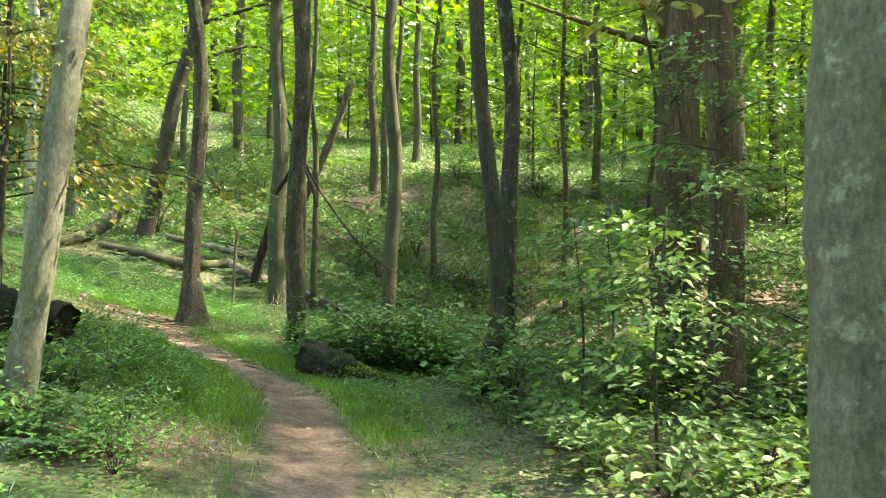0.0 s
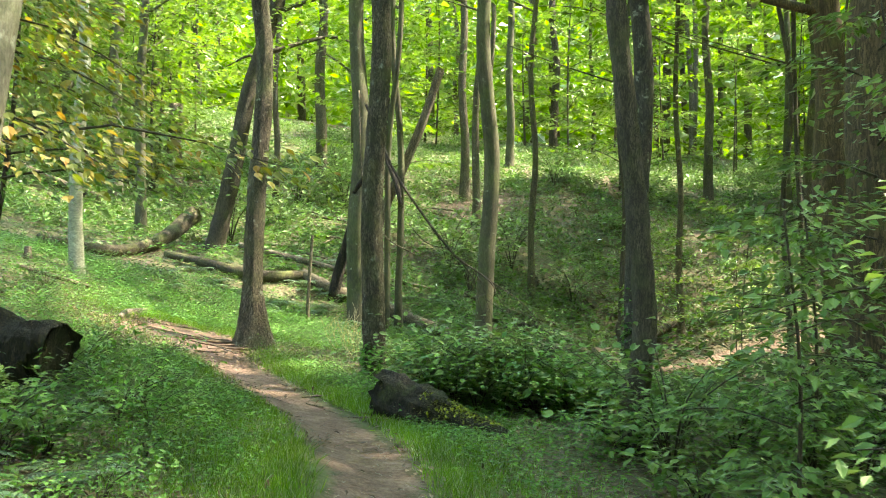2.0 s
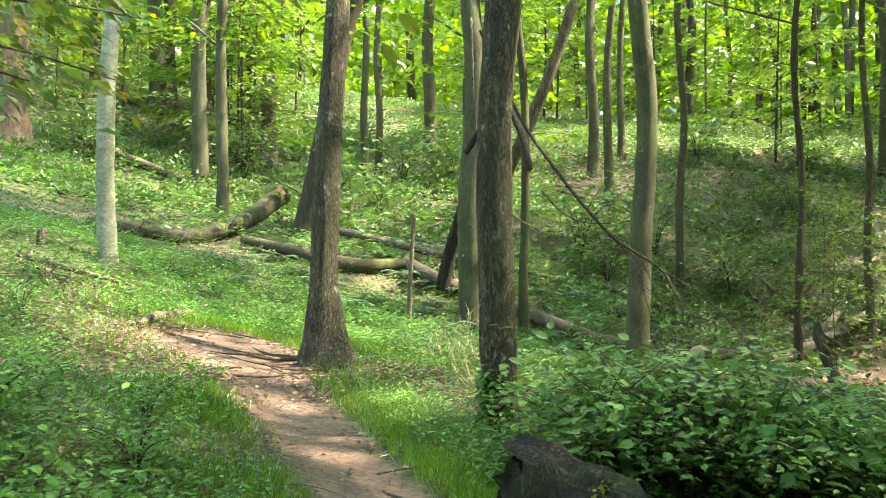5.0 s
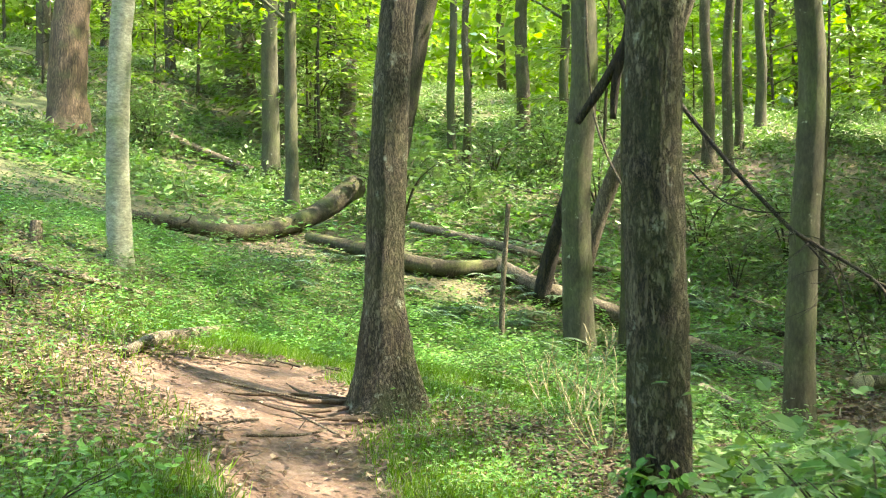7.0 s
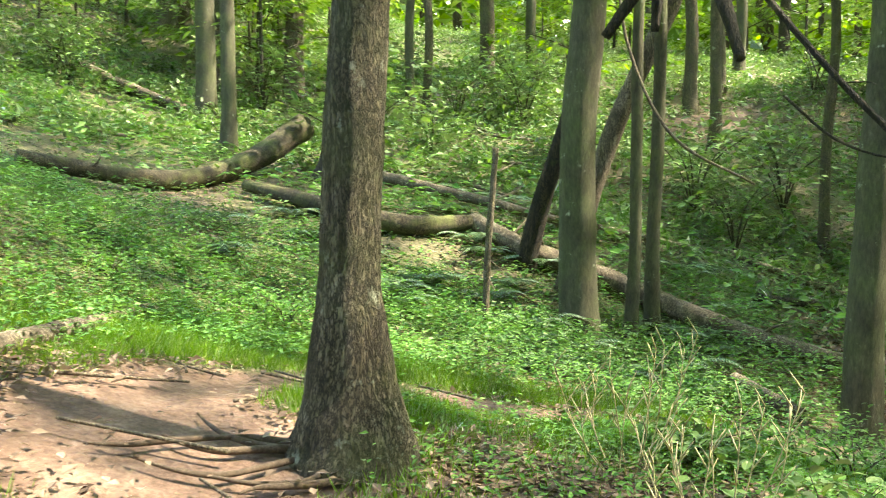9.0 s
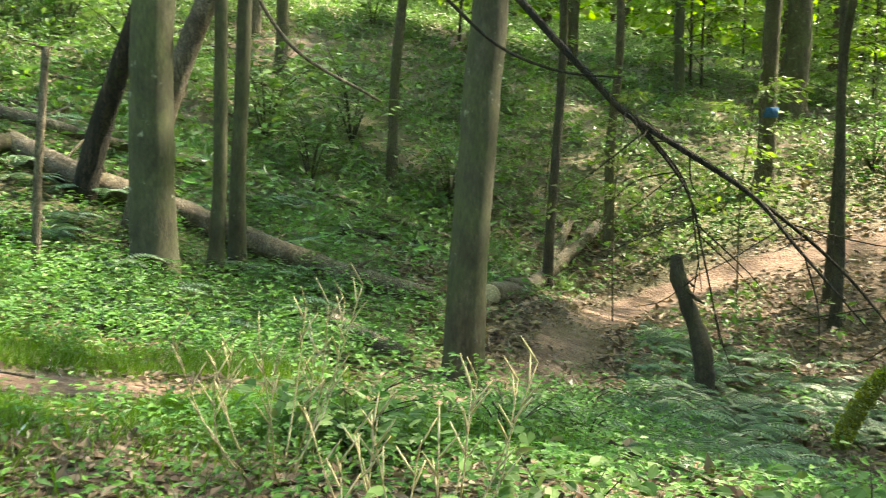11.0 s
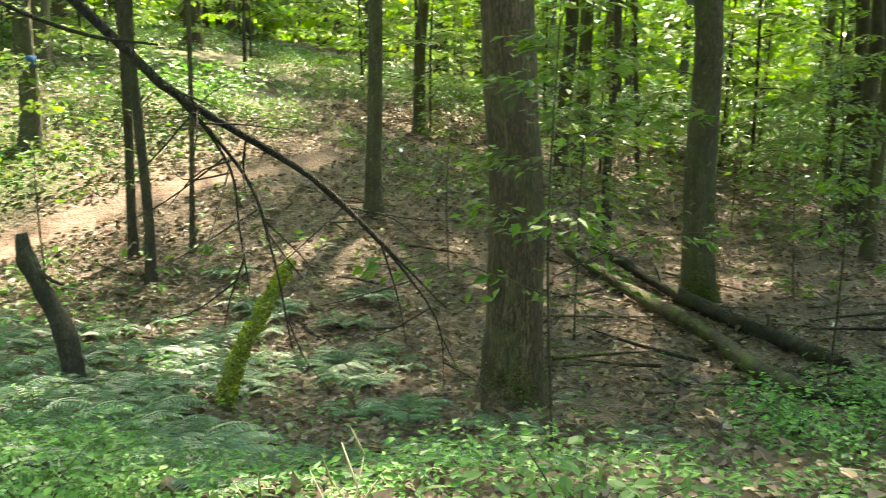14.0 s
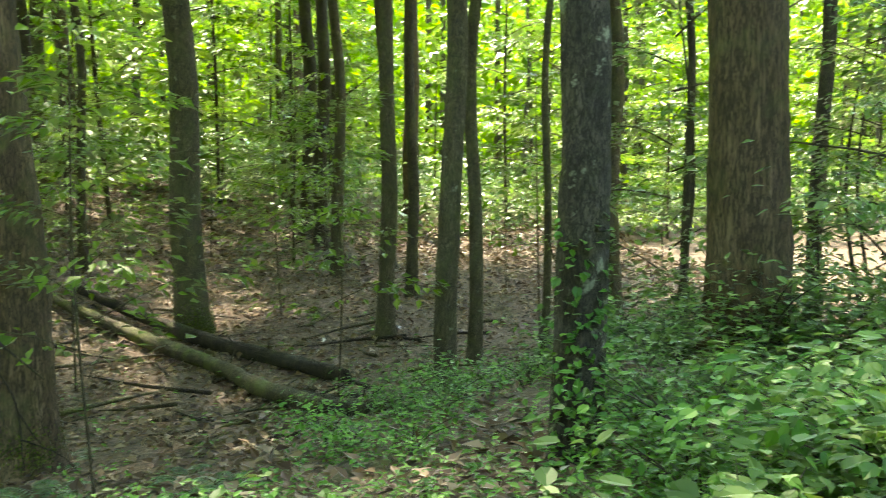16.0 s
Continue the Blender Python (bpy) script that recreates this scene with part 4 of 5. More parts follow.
def hillside_cover():
    """Low leafy clumps over the far slopes, each a loose dome of leaves on short stalks, with herbs between."""
    g = np.random.default_rng(24)
    m = 12500
    cx, cy = g.uniform(-28, 28, m), g.uniform(24, 52, m)
    ok = (g.uniform(size=m) < np.clip(greenness(cx, cy) * 1.1, 0.12, 0.9)) & (trail_distance(cx, cy) > 1.0) & ((cy > 25.5) | (cx < -11) | (cx > -4)) & (np.hypot(cx - 9, cy - 27) > 3.5) & (noise2(cx, cy, 2.6, 58) > -0.35) & ((cy > 29) | (cx < 14))
    cx, cy = cx[ok], cy[ok]
    m = len(cx)
    tall = g.uniform(0.18, 0.6, m) * np.clip(0.75 + 0.9 * noise2(cx, cy, 3.0, 59), 0.35, 1.6)
    wide = tall * g.uniform(0.7, 1.2, m)
    per = 26
    k = np.repeat(np.arange(m), per)
    n = len(k)
    d = unit_from(g, n)
    d[:, 2] = np.abs(d[:, 2])
    r = g.uniform(0.55, 1.05, n)
    px, py = cx[k] + d[:, 0] * wide[k] * r, cy[k] + d[:, 1] * wide[k] * r
    c = np.stack([px, py, height(px, py) + 0.03 + tall[k] * d[:, 2] * r], 1)
    ax = d * np.array([1, 1, 0.2]) + g.normal(size=(n, 3)) * 0.4 + np.array([0, 0, -0.2])
    L = g.uniform(0.08, 0.19, n)
    up = np.array([0, 0, 1.0]) + g.normal(size=(n, 3)) * 0.4
    clumps = leaf_blades(c, ax, up, L, L * g.uniform(0.4, 0.62, n))
    # and taller clumps among the trees to the east
    m = 1500
    cx, cy = g.uniform(21, 44, m), g.uniform(-16, 27, m)
    tall = g.uniform(0.5, 1.5, m)
    k = np.repeat(np.arange(m), 18)
    n = len(k)
    d = unit_from(g, n)
    px, py = cx[k] + d[:, 0] * tall[k], cy[k] + d[:, 1] * tall[k]
    c = np.stack([px, py, height(px, py) + 0.05 + tall[k] * np.abs(d[:, 2])], 1)
    L = g.uniform(0.18, 0.4, n)
    east = leaf_blades(c, d * np.array([1, 1, 0.2]) + g.normal(size=(n, 3)) * 0.4, np.array([0, 0, 1.0]) + g.normal(size=(n, 3)) * 0.5, L, L * g.uniform(0.45, 0.65, n))
    clumps = join([clumps, east])
    tagged(part("hillside_brush", mesh_of("hillside_brush", *clumps, LEAF_SHADE, False)), "low dark green leafy brush covering the far slopes", "undergrowth", kind="stuff")
    x, y = g.uniform(-16, 14, 60000), g.uniform(23, 42, 60000)
    ok = (g.uniform(size=60000) < greenness(x, y) * 0.8) & (trail_distance(x, y) > 0.8)
    x, y = x[ok][:20000], y[ok][:20000]
    n = len(x)
    a = g.uniform(0, 2 * math.pi, n)
    L = g.uniform(0.09, 0.2, n)
    c = np.stack([x, y, height(x, y) + g.uniform(0.03, 0.25, n)], 1)
    herbs = leaf_blades(c, np.stack([np.cos(a), np.sin(a), g.uniform(-0.3, 0.2, n)], 1), np.array([0, 0, 1.0]) + g.normal(size=(n, 3)) * 0.3, L, L * 0.6)
    tagged(part("hillside_undergrowth", mesh_of("hillside_undergrowth", *herbs, LEAF_HERB, False)), "patchy green undergrowth on the far hillside", "undergrowth", kind="stuff")


hillside_cover()

# ---- leaf litter ----
def ravine_litter():
    g = np.random.default_rng(26)
    n = 60000
    x, y = -1 + 27 * g.uniform(size=n) ** 1.5, g.uniform(9, 30, n)
    ok = (g.uniform(size=n) < np.clip(1.1 - greenness(x, y), 0, 1)) & (trail_distance(x, y) > 0.35) & ((x > 4) | (y > 14))
    x, y = x[ok], y[ok]
    n = len(x)
    L = g.uniform(0.06, 0.15, n) * (1 + np.clip(x - 12, 0, 20) * 0.05)
    up = np.array([0, 0, 1.0]) + g.normal(size=(n, 3)) * 0.4
    d = g.normal(size=(n, 3)) * np.array([1, 1, 0.25])
    v = leaf_blades(np.stack([x, y, height(x, y) + 0.015 + g.uniform(0, 0.04, n)], 1), d, up, L, L * g.uniform(0.45, 0.8, n), 0.2)
    tagged(part("ravine_litter", mesh_of("ravine_litter", *v, LEAF_DRY, False)), "deep brown leaf litter on the ravine floor", "leaf litter", kind="stuff")


ravine_litter()
x, y, g = cover_points(48000, 23, 3.2, lambda x, y: np.clip(1.05 - greenness(x, y), 0.08, 1) * np.clip(1.0 - 0.9 * worn_at(x, y), 0, 1) * np.clip(0.6 + noise2(x, y, 0.6, 54), 0.1, 1), 24)
n = len(x)
ax = unit(n, 0.25)
up = np.array([0, 0, 1.0]) + g.normal(size=(n, 3)) * 0.2
L = g.uniform(0.025, 0.065, n) * (1 + 0.03 * np.hypot(x + 3, y - 12))
lit = leaf_blades(np.stack([x, y, height(x, y) + 0.01 + g.uniform(0, 0.02, n)], 1), ax, up, L, L * g.uniform(0.4, 0.7, n), 0.15)
tagged(part("leaf_litter", mesh_of("leaf_litter", *lit, LEAF_DRY, False)), "dry brown fallen leaves strewn over the ground", "leaf litter", kind="stuff")

# ---- fallen logs, branches and stumps ----
def fallen(name, label, pts, radii, mat, category="log", sides=14, rings=30, rough=0.08, ridges=0.08, stubs=0, lift=None, seed=1, cut=None):
    """A lying log: (x, y) points take the ground's height plus lift."""
    g = np.random.default_rng(seed)
    line = [(p[0], p[1], p[2] if len(p) > 2 else float(height(p[0], p[1])) + (0.13 if lift is None else lift)) for p in pts]
    ob = tagged(new(name), label, category)
    o = Vector(line[0])
    ob.location = o
    loc = [np.array(p) - np.array(o) for p in line]
    part("trunk" if category == "log" else "stem", mesh_of(name, *tube(loc, radii, sides, rings, rough, ridges, seed), mat), ob)
    c = smooth_line(loc, 40)
    for k in range(stubs):
        i = int(g.uniform(4, 36))
        dd = g.normal(size=3)
        dd[2] = abs(dd[2]) * (1 if category == "log" else -1)
        dd /= np.linalg.norm(dd)
        ln = g.uniform(0.12, 0.45) * (1 if category == "log" else 1.1)
        rr = max(0.004, radii[0] * 0.22)
        part("stub", mesh_of("stub", *tube([c[i], c[i] + dd * ln * 0.6 + g.normal(size=3) * 0.02, c[i] + dd * ln], [rr, rr * 0.7, rr * 0.3], 6, 6), mat), ob)
    if cut:
        part("cut_face", mesh_of("cut_face", *tube([np.array(loc[0]) - cut[0] * (loc[1] - loc[0]) / np.linalg.norm(loc[1] - loc[0]), np.array(loc[0]) + 0.01 * (loc[1] - loc[0])], [radii[0] * 0.97, radii[0] * 1.03], sides, 3, 0.05), CUTWOOD), ob, "pale freshly sawn end")
    return ob


fallen("fallen_log", "long brown fallen log crossing the hollow", [(-4.99, 23.19), (-4.27, 22.89), (-3.17, 22.9), (-2.03, 22.42), (-0.82, 22.12)], [0.1, 0.13, 0.13, 0.12, 0.08], DEADWOOD, rough=0.12, ridges=0.16, stubs=7, seed=2)
fallen("fallen_log", "moss-topped curved log lying on the slope", [(-7.95, 23.05), (-6.86, 22.54), (-6.04, 22.3), (-5.46, 22.5), (-4.9, 23.3)], [0.07, 0.1, 0.12, 0.115, 0.08], MOSSWOOD, stubs=4, seed=3)
fallen("fallen_branch", "thin bare fallen bough sagging across the slope", [(-6.83, 24.8, 1.95), (-4.96, 23.96, 1.55), (-4.24, 24.3, 1.35), (-3.2, 25.2, 1.12), (-1.66, 26.6, 0.75)], [0.075, 0.07, 0.06, 0.05, 0.03], DEADWOOD, "branch", stubs=4, seed=4)
fallen("fallen_log", "weathered log with a raised broken end", [(-9.7, 20.9), (-8.96, 22.1), (-8.7, 23.2), (-8.55, 24.6, 2.15), (-8.5, 26.3, 2.75)], [0.09, 0.11, 0.13, 0.17, 0.22], MOSSWOOD, stubs=4, seed=5)
fallen("fallen_log", "slim log lying high on the green slope", [(-15.6, 30.5), (-14, 30.1), (-12.6, 29.9)], [0.13, 0.12, 0.09], DEADWOOD, stubs=2, seed=6)
fallen("exposed_root", "pale root curling along the path's edge", [(-5.45, 14.9), (-5.62, 15.5), (-5.75, 16.2), (-6.0, 17.5)], [0.03, 0.055, 0.06, 0.04], DEADWOOD, "root", lift=0.03, seed=7)
fallen("fallen_branch", "crooked bare branch lying in the herbs", [(-7.2, 15.6), (-6.75, 15.97), (-6.42, 16.47)], [0.03, 0.035, 0.015], DEADWOOD, "branch", lift=0.1, stubs=3, seed=8)
fallen("tree_stub", "short broken stub among the herbs", [(-7.62, 16.6, 1.2), (-7.6, 16.6, 1.45), (-7.6, 16.62, 1.75)], [0.085, 0.075, 0.05], DEADWOOD, "stump", seed=9)
fallen("sawn_log", "pale sawn log lying beside the far path", [(-0.05, 22.75), (2.0, 27.0), (4.1, 29.6)], [0.13, 0.13, 0.11], DEADWOOD, stubs=2, seed=10, cut=(0.06,))
fallen("fallen_log", "bare pole-like log on the far bank", [(0.7, 24.5), (2.2, 27.4), (3.6, 29.8)], [0.1, 0.1, 0.08], DEADWOOD, seed=11)
fallen("fallen_branch", "grey fallen branch on the far bank", [(-1.89, 26.59), (-0.52, 26.82), (0.75, 27.6)], [0.05, 0.05, 0.03], DEADWOOD, "branch", stubs=3, seed=12)
fallen("fallen_branch", "dark fallen branch low on the bank", [(-1.52, 24.24), (-0.4, 25.6), (0.58, 26.9)], [0.06, 0.05, 0.03], DARKWOOD, "branch", stubs=3, seed=13)
fallen("fallen_log", "short rotten log below the terrace", [(-2.0, 20.7), (-1.5, 20.0)], [0.07, 0.06], DEADWOOD, seed=14)
fallen("fallen_log", "mossy dark log sloping across the leaf litter", [(11.3, 20.6), (10.2, 19.0), (8.7, 17.5), (7.2, 16.6), (5.6, 15.75), (4.3, 15.0)], [0.07, 0.1, 0.1, 0.1, 0.085, 0.055], MOSSWOOD, rough=0.16, ridges=0.2, stubs=7, seed=15)
fallen("fallen_log", "dark fallen log beside a mossy one", [(12.0, 20.4), (10.5, 18.2), (9.2, 16.9), (7.4, 15.6)], [0.07, 0.11, 0.11, 0.08], DARKWOOD, rough=0.16, ridges=0.2, stubs=7, seed=16)
fallen("fallen_log", "blackened broken log end in the ravine", [(6.3, 16.0), (5.2, 15.5), (4.4, 15.2)], [0.08, 0.085, 0.05], DARKWOOD, stubs=4, seed=17)
fallen("leaning_trunk", "dark dead trunk propped against the slope", [(-4.25, 22.7, 0.7), (-4.05, 22.6, 1.5), (-3.75, 22.4, 2.4), (-3.5, 22.25, 3.3)], [0.13, 0.11, 0.09, 0.03], DARKWOOD, "log", seed=18, sides=16)
fallen("dead_post", "thin dead stem standing upright", [(-4.3, 20.6, 0.35), (-4.28, 20.62, 1.1), (-4.22, 20.65, 2.05)], [0.035, 0.032, 0.03], DEADWOOD, "dead stem", stubs=2, seed=19)
fallen("broken_snag", "tall broken snag with a splintered top", [(-12, 34.4, 3.9), (-12, 34.4, 5.5), (-11.95, 34.4, 7.0)], [0.3, 0.24, 0.2], DEADWOOD, "dead tree", seed=20)
fallen("broken_stump", "leaning broken stump among ferns", [(1.83, 21.29, -1.2), (1.78, 21.37, -0.5), (1.6, 21.55, 0.1), (1.56, 21.6, 0.42)], [0.13, 0.095, 0.075, 0.085, 0.04], BARK_DARK, "stump", rough=0.35, ridges=0.25, seed=21, stubs=2)
MOSS_LINE, MOSS_R = [(2.55, 20.27, -1.45), (2.75, 20.29, -0.95), (3.15, 20.32, -0.5), (3.72, 20.36, 0.0)], [0.05, 0.066, 0.072, 0.068, 0.045]
mossy_trunk = fallen("mossy_trunk", "leaning dead trunk thick with yellow-green moss", MOSS_LINE, MOSS_R, YELLOWMOSS, "log", rough=0.25, ridges=0.25, seed=22, sides=18, stubs=2)


def moss_coat(ob, pts, radii, n, seed, wrap=1.3):
    """Tufts of moss over the upper side of a leaning trunk."""
    g = np.random.default_rng(seed)
    loc = np.array(pts) - np.array(pts[0])
    c = smooth_line(loc, 60)
    i = g.integers(4, 58, n)
    r = np.interp(np.linspace(0, 1, 60), np.linspace(0, 1, len(radii)), radii)
    axis = (loc[-1] - loc[0]) / np.linalg.norm(loc[-1] - loc[0])
    side = np.cross(axis, [0, 1.0, 0])
    side /= np.linalg.norm(side)
    front = np.cross(side, axis)
    th = g.normal(0, wrap, n)
    out = side * np.cos(th)[:, None] + front * np.sin(th)[:, None]
    p = c[i] + out * (r[i] * 1.04)[:, None]
    keep = vnoise(p * 7 + 3, seed) > -0.25
    p, out = p[keep], out[keep]
    L = g.uniform(0.02, 0.05, len(p))
    part("moss", mesh_of("moss", *leaf_blades(p, out + g.normal(size=(len(p), 3)) * 0.8, g.normal(size=(len(p), 3)), L, L * 0.8), LEAF_MOSS, False), ob, "yellow-green moss coat")


def hollow_log(name, label, pts, radii, seed, moss=True):
    """A rotten log: a ragged shell, open and torn at the near end, dark within, moss along the top."""
    g = np.random.default_rng(seed)
    o = np.array(pts[0])
    loc = [np.array(p) - o for p in pts]
    ob = tagged(new(name), label, "log")
    ob.location = o
    sides, rings = 30, 40
    v, f = tube(loc, radii, sides, rings, 0.24, 0.3, seed)
    axis = (loc[1] - loc[0]) / np.linalg.norm(loc[1] - loc[0])
    torn = 0.14 * vnoise(np.stack([np.cos(np.linspace(0, 6.28, sides)) * 2, np.sin(np.linspace(0, 6.28, sides)) * 2, np.full(sides, 0.3)], 1), seed) + g.uniform(-0.04, 0.04, sides)
    for k, w in ((0, 1.0), (1, 0.6), (2, 0.3)):
        v[k * sides:(k + 1) * sides] += torn[:, None] * axis * w
    part("shell", mesh_of("shell", v, [f[0], f[1][sides:]], DARKWOOD), ob)
    vi, fi = tube([loc[0] - axis * 0.02, loc[0] + axis * 0.45], [radii[0] * 0.78, radii[0] * 0.4], 22, 10, 0.2, 0.2, seed + 1)
    part("hollow", mesh_of("hollow", vi, [fi[0][:, ::-1], fi[1]], DARKWOOD), ob, "black hollow inside")
    if moss:
        c = smooth_line(loc, 60)[26:57]
        r = np.interp(np.linspace(0, 1, 60), np.linspace(0, 1, len(radii)), radii)[26:57]
        n = 1500
        i = g.integers(0, len(c), n)
        th = g.normal(0, 0.75, n)
        side = np.cross(axis, [0, 0, 1.0])
        side /= np.linalg.norm(side)
        p = c[i] + (side * np.sin(th)[:, None] + np.array([0, 0, 1.0]) * np.cos(th)[:, None]) * (r[i] * 1.03)[:, None] + g.normal(size=(n, 3)) * 0.012
        keep = vnoise(p * 5 + 3, seed) > -0.1
        p = p[keep]
        L = g.uniform(0.015, 0.04, len(p))
        part("moss", mesh_of("moss", *leaf_blades(p, g.normal(size=(len(p), 3)), np.tile([0, 0, 1.0], (len(p), 1)), L, L * 0.8), LEAF_MOSS, False), ob, "yellow-green moss cushion")
    return ob


moss_coat(mossy_trunk, MOSS_LINE, MOSS_R, 2600, 83, 1.1)
hollow_log("rotten_log", "short black rotten log with a torn hollow end", [(-1.62, 11.75, 0.29), (-1.3, 11.6, 0.2), (-0.95, 11.4, 0.11), (-0.5, 11.1, 0.02)], [0.2, 0.19, 0.15, 0.07], 23)
hollow_log("rotten_log", "dark rotting log with moss along its top", [(-3.72, 9.75, 0.8), (-4.5, 9.85, 0.93), (-6.3, 10.1, 1.3)], [0.24, 0.27, 0.25], 24)
fallen("dead_branch", "long dead branch drooping over the hollow", [(-2.75, 17.75, 4.0), (-2.3, 17.4, 3.0), (-1.8, 17.1, 2.25), (-1.36, 16.8, 1.7), (-1.2, 16.72, 1.55), (-0.79, 16.5, 1.27), (-0.66, 16.3, 1.05), (-0.45, 16.1, 0.75)], [0.0217, 0.0205, 0.0186, 0.0167, 0.0155, 0.0118, 0.0074, 0.0031], DARKWOOD, "branch", 9, 50, 0.08, 0, 14, seed=25)
fallen("dead_branch", "bare twig hanging from a dead bough", [(-1.27, 16.76, 1.62), (-1.02, 16.62, 1.29), (-0.94, 16.56, 1.0), (-0.82, 16.57, 0.6)], [0.0087, 0.0068, 0.0050, 0.0025], DARKWOOD, "branch", 7, 24, 0.08, 0, 8, seed=26)
fallen("dead_branch", "curved bare twig over the hollow", [(-2.0, 17.15, 2.1), (-1.78, 16.95, 1.86), (-1.55, 16.8, 1.75), (-1.28, 16.75, 1.73)], [0.0081, 0.0074, 0.0062, 0.0037], DARKWOOD, "branch", 7, 16, 0.05, 0, 0, seed=27)
fallen("dead_branch", "forked bare branch low over the hollow", [(-0.79, 16.5, 1.27), (-0.45, 16.5, 1.05), (-0.2, 16.45, 0.82), (0.0, 16.4, 0.55), (0.05, 16.4, 0.25)], [0.0093, 0.0081, 0.0062, 0.0043, 0.0019], DARKWOOD, "branch", 7, 26, 0.08, 0, 9, seed=28)
fallen("dead_branch", "thin bare twig drooping from a bough", [(-1.2, 16.72, 1.55), (-0.95, 16.75, 1.3), (-0.85, 16.8, 1.05), (-0.8, 16.8, 0.8)], [0.0062, 0.0056, 0.0037, 0.0019], DARKWOOD, "branch", 6, 18, 0.08, 0, 6, seed=31)
fallen("leaning_trunk", "grey dead trunk leaning among living trees", [(-3.74, 22.2, 0.54), (-3.24, 22.2, 2.24), (-2.74, 22.24, 3.4), (-2.33, 22.25, 4.36), (-1.94, 22.25, 5.49)], [0.1, 0.1, 0.09, 0.08], DEADWOOD, "log", seed=41)
fallen("dead_branch", "black broken limb hanging beside a grey trunk", [(-3.04, 18.3, 2.65), (-2.79, 18.33, 3.02), (-2.6, 18.34, 3.36), (-2.54, 18.34, 3.66)], [0.035, 0.045, 0.05, 0.05], DARKWOOD, "branch", 9, 18, 0.1, 0.1, 1, seed=42)
fallen("dead_branch", "short black stub hanging from a broken limb", [(-2.71, 18.33, 2.68), (-2.68, 18.33, 3.05), (-2.61, 18.34, 3.36)], [0.03, 0.04, 0.045], DARKWOOD, "branch", 9, 14, 0.1, 0.1, 0, seed=43)
fallen("dead_branch", "thick dead limb bending down from a fork", [(-2.19, 17.75, 2.39), (-2.31, 17.95, 2.83), (-2.56, 18.34, 3.35)], [0.03, 0.045, 0.05], DARKWOOD, "branch", 9, 18, 0.1, 0.1, 2, seed=44)
fallen("hanging_vine", "pale hanging vine beside a grey trunk", [(-3.02, 18.7, 4.4), (-2.99, 18.71, 3.32), (-2.9, 18.72, 2.64), (-2.58, 18.54, 1.99), (-2.04, 18.35, 1.65)], [0.014, 0.013, 0.012, 0.012, 0.008], DEADWOOD, "vine", 6, 30, 0.05, 0, 0, seed=30)
sticks = np.random.default_rng(33)
for k in range(150):
    if k < 74:
        x, y, big = sticks.uniform(1.5, 12), sticks.uniform(14.6, 26), 1.0
    elif k >= 120:
        x, y, big = sticks.uniform(4.5, 12), sticks.uniform(12.5, 20), 1.3
    elif k < 96:
        (x, y), big = TRAIL[int(sticks.uniform(55, 110))] + sticks.normal(size=2) * 0.6, 0.45
    else:
        x, y, big = sticks.uniform(-12, 2), sticks.uniform(23.5, 34), 1.9
    a, ln = sticks.uniform(0, 6.3), sticks.uniform(0.3, 1.5) * big
    wood = (DEADWOOD, DARKWOOD, MOSSWOOD)[k % 3] if k < 74 or k >= 120 else DEADWOOD
    fallen("stick", "dead stick lying on the leaf litter", [(x, y), (x + math.cos(a) * ln / 2 + sticks.normal() * 0.06 * big, y + math.sin(a) * ln / 2), (x + math.cos(a) * ln, y + math.sin(a) * ln)], [0.022 * big, 0.018 * big, 0.007], wood, "stick", 5, 9, 0.05, 0, 1, lift=0.02 + 0.05 * (big > 1), seed=200 + k)

# roots spreading from the tree beside the path
for k, (a, ln) in enumerate(((-2.4, 0.75), (-2.0, 0.6), (-1.6, 0.5), (-1.1, 0.7), (-0.4, 0.55), (-2.75, 0.9), (3.5, 0.6), (-3.0, 0.55))):
    p = [(-3.91 + math.cos(a + 0.3 * math.sin(3 * q + k)) * (0.2 + ln * q), 15.6 + math.sin(a + 0.3 * math.sin(3 * q + k)) * (0.2 + ln * q)) for q in (0, 0.3, 0.6, 0.8, 1)]
    fallen("exposed_root", "bare brown root on the trodden path", p, [0.019, 0.013, 0.005], ROOTWOOD, "root", 8, 20, 0.35, 0.2, lift=-0.012, seed=300 + k)

def climbing_vine(x, y, r, top, seed):
    """Leafy creeper on a trunk."""
    g = np.random.default_rng(seed)
    ob = tagged(new("climbing_vine"), "green leafy creeper climbing a dark trunk", "vine")
    ob.location = on_ground(x, y, 0.0)
    s = np.linspace(0, 1, 12)
    line = np.stack([np.cos(s * 5 + 3) * r * 1.12, np.sin(s * 5 + 3) * r * 1.12, s * top], 1)
    part("stem", mesh_of("stem", *tube(line, [0.008, 0.003], 5, 40), BARK_DARK), ob)
    n = 330
    a, z = g.uniform(2.2, 5.6, n), g.uniform(0.02, 1, n) ** 1.6 * top
    c = np.stack([np.cos(a) * r * 1.1, np.sin(a) * r * 1.1, z], 1)
    d = np.stack([np.cos(a), np.sin(a), g.uniform(-0.9, 0.3, n)], 1) + g.normal(size=(n, 3)) * 0.4
    L = g.uniform(0.035, 0.075, n)
    part("leaves", mesh_of("leaves", *broad_leaves(c, d, np.array([0, 0, 1.0]) + g.normal(size=(n, 3)) * 0.3, L, L * 0.7), LEAF_HERB, False), ob)


climbing_vine(0.95, 13.95, 0.13, 1.3, 71)
climbing_vine(-1.97, 13.6, 0.12, 0.5, 72)


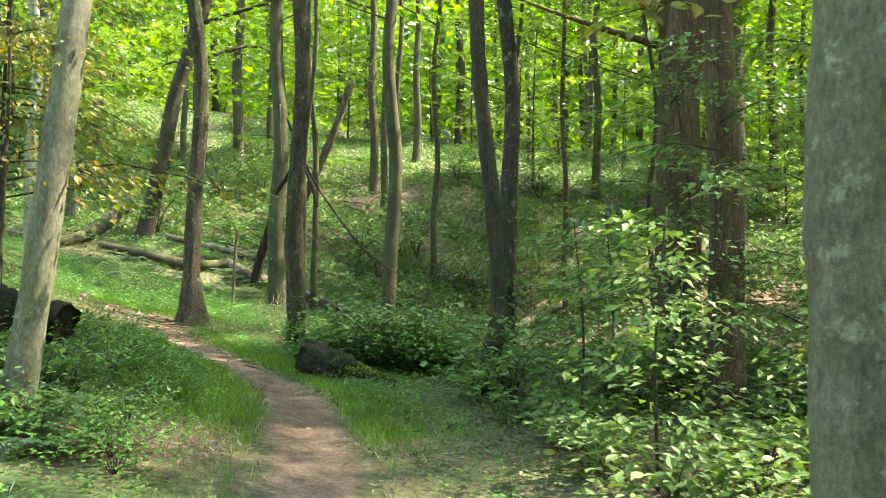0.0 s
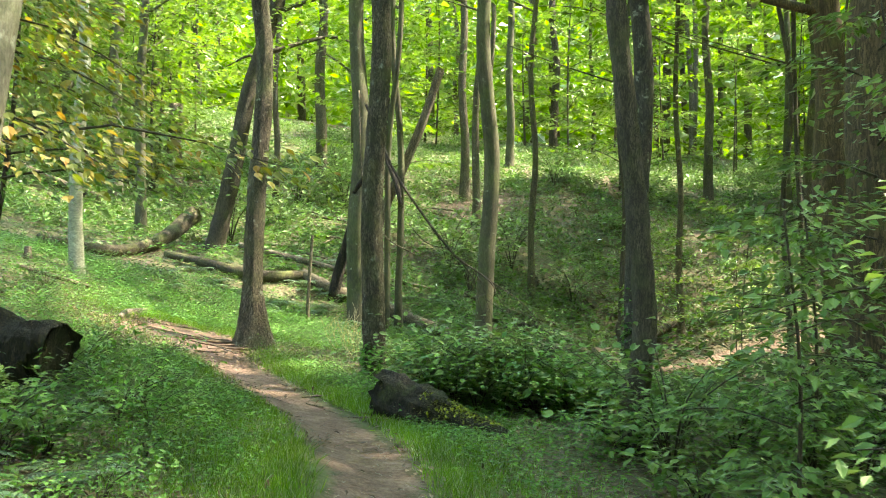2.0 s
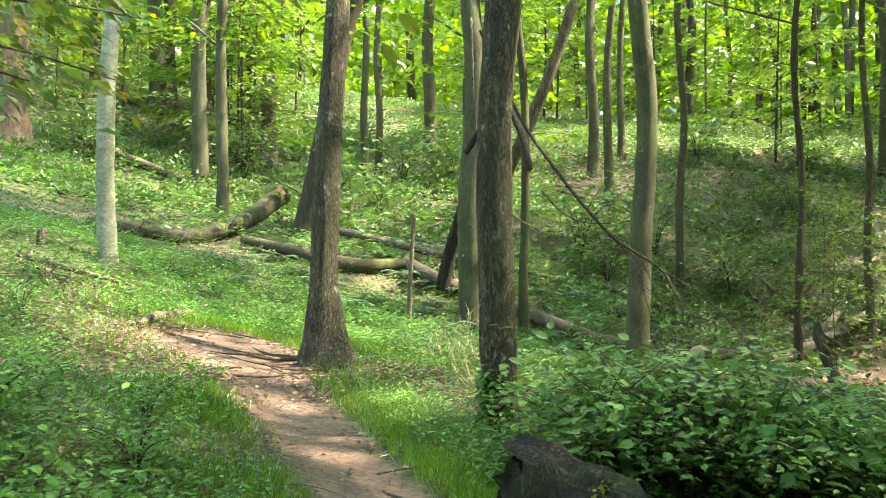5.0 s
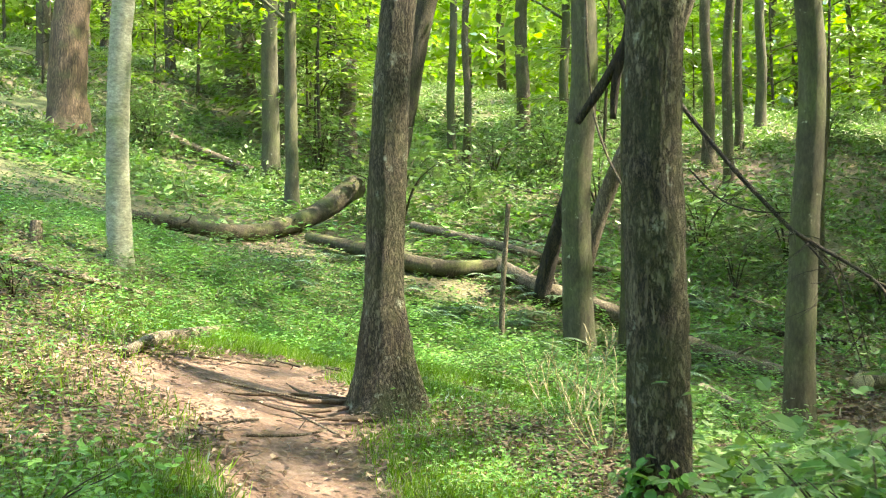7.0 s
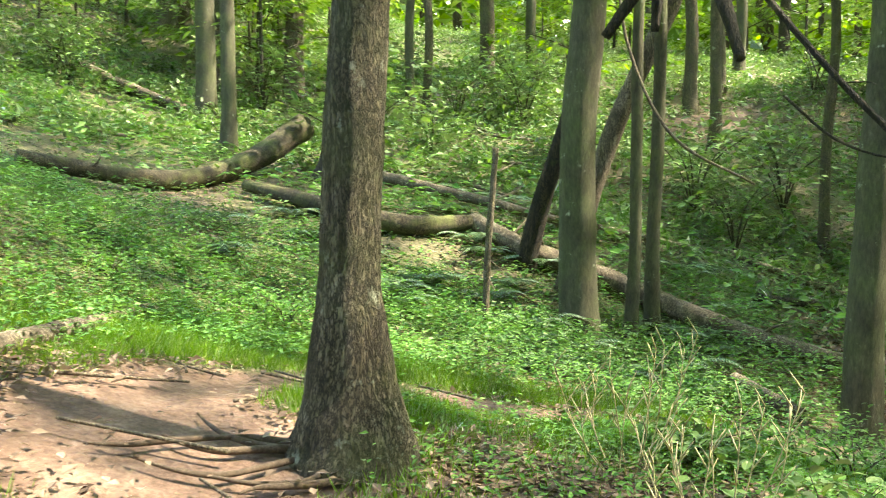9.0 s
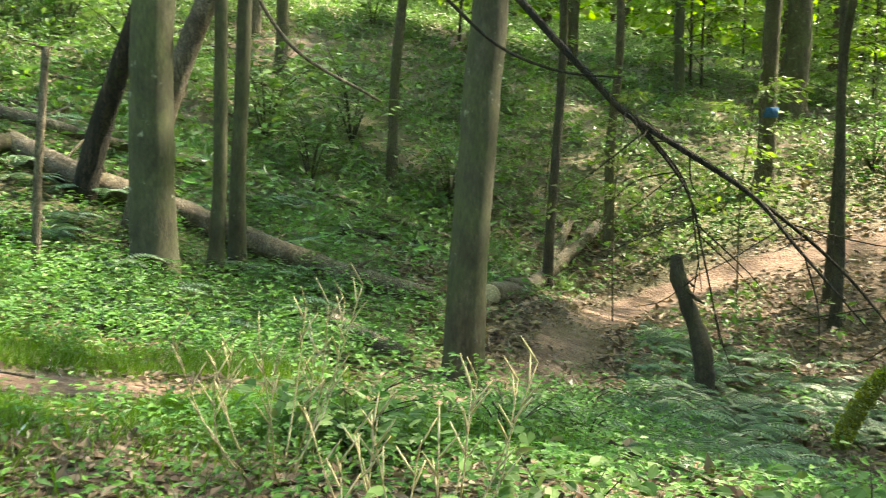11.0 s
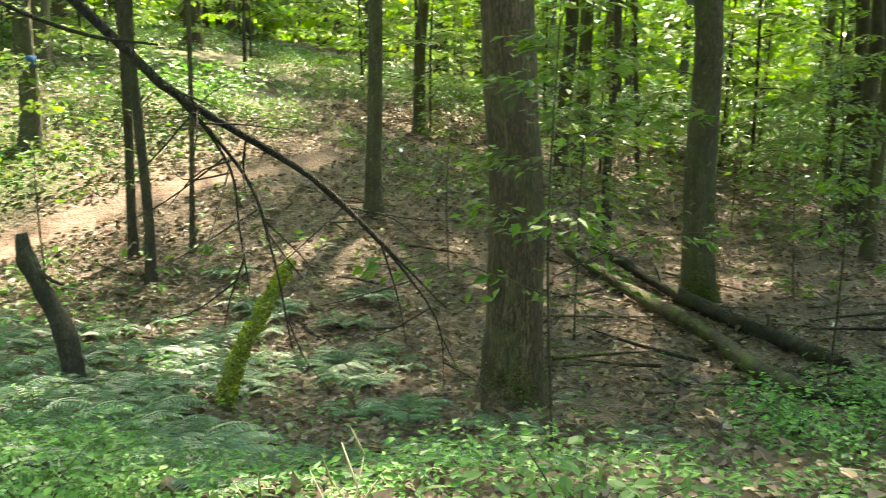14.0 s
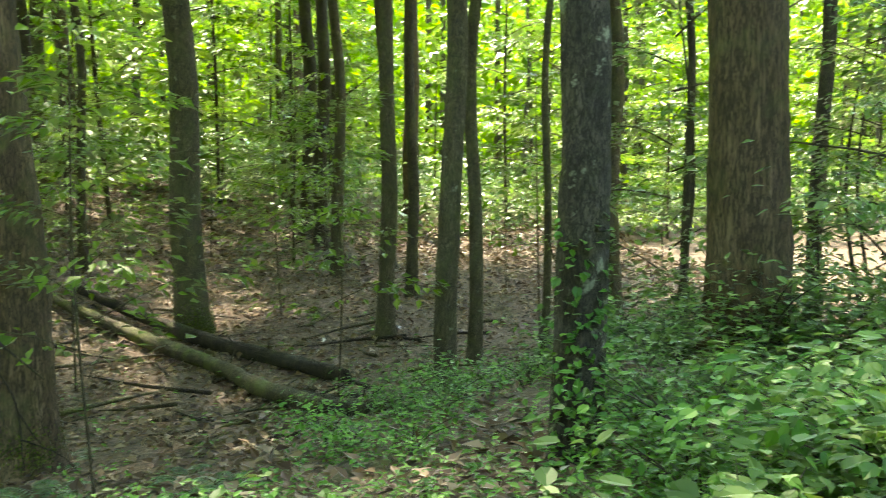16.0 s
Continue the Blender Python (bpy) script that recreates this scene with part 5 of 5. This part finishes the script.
def leafy_twig(pts, seed, label, mat, n=46, size=0.075):
    g = np.random.default_rng(seed)
    ob = tagged(new("leafy_twig"), label, "twig")
    ob.location = pts[0]
    loc = [np.array(p) - np.array(pts[0]) for p in pts]
    part("stem", mesh_of("stem", *tube(loc, [0.008, 0.002], 5, 12), BARK_DARK), ob)
    c = smooth_line(loc, 60)[g.integers(12, 60, n)] + g.normal(size=(n, 3)) * 0.05
    d = g.normal(size=(n, 3)) * np.array([1, 1, 0.5]) + np.array([0, 0, -0.5])
    L = size * g.uniform(0.6, 1.3, n)
    part("leaves", mesh_of("leaves", *broad_leaves(c, d, np.array([0, 0, 1.0]) + g.normal(size=(n, 3)) * 0.4, L, L * 0.62), mat, False), ob)


leafy_twig([(1.5, 4.35, 2.75), (1.2, 4.25, 2.62), (0.75, 4.15, 2.5), (0.5, 4.1, 2.42)], 75, "leafy twig with yellowing leaves on a pale trunk", LEAF_AUTUMN)

# moss at the feet of two trunks
for mx, my, mr, ms in ((4.72, 18.35, 0.33, 81), (11.2, 18.3, 0.31, 82)):
    g = np.random.default_rng(ms)
    n = 2600
    a, z = g.normal(-2.6, 0.9, n), np.abs(g.normal(0, 0.22, n)) + 0.02
    c = np.stack([np.cos(a) * mr * (1.15 - 0.3 * z), np.sin(a) * mr * (1.15 - 0.3 * z), z], 1)
    ob = tagged(new("moss_patch"), "green moss cushion at the foot of a tree", "moss", kind="stuff")
    ob.location = on_ground(mx, my, -0.05)
    L = g.uniform(0.012, 0.032, n)
    part("moss", mesh_of("moss", *leaf_blades(c, g.normal(size=(n, 3)), np.stack([np.cos(a), np.sin(a), a * 0 + 0.4], 1), L, L * 0.8), LEAF_MOSS_DARK, False), ob)["kind"] = "stuff"

# ---- dry weeds ----
def dry_weed(x, y, seed, tall=1.0, stalks=9):
    g = np.random.default_rng(seed)
    ob = tagged(new("dry_weed"), "dead straw-coloured weed stalks standing in the herbs", "weed", "dry weeds")
    ob.location = on_ground(x, y, -0.03)
    for k in range(stalks):
        a = g.uniform(0, 6.3)
        h = tall * g.uniform(0.45, 1.0)
        tip = np.array([math.cos(a) * 0.42 * h, math.sin(a) * 0.42 * h, h]) + g.normal(size=3) * 0.05
        foot = np.array([math.cos(a) * 0.06, math.sin(a) * 0.06, 0])
        line = [foot, foot + tip * 0.5 + g.normal(size=3) * 0.02, tip]
        pieces = [tube(line, [0.0034, 0.0028, 0.0018], 4, 8)]
        c = smooth_line(line, 12)
        for i in (6, 8, 9, 10, 11):
            d = np.array([math.cos(a + 2 * i), math.sin(a + 2 * i), 1.4]) * 0.055
            pieces.append(tube([c[i], c[i] + d * 0.5, c[i] + d], [0.0028, 0.0034, 0.0012], 4, 4))
        part("stalk", mesh_of("stalk", *join(pieces), STRAW), ob)
    return ob


weed = dry_weed(-2.4, 15.35, 5, 0.62, 11)
spread_copies(weed, [(-2.75, 16.1)], 31, 0.95, 1.05, -0.03)

# the painted mark on the far tree
mark = part("trail_blaze", mesh_of("trail_blaze", *tube([(0.0, 0.0, 1.55), (0.0, 0.0, 1.75)], [0.177, 0.176], 18, 3), BLUE_PAINT), blazed, "blue painted band")
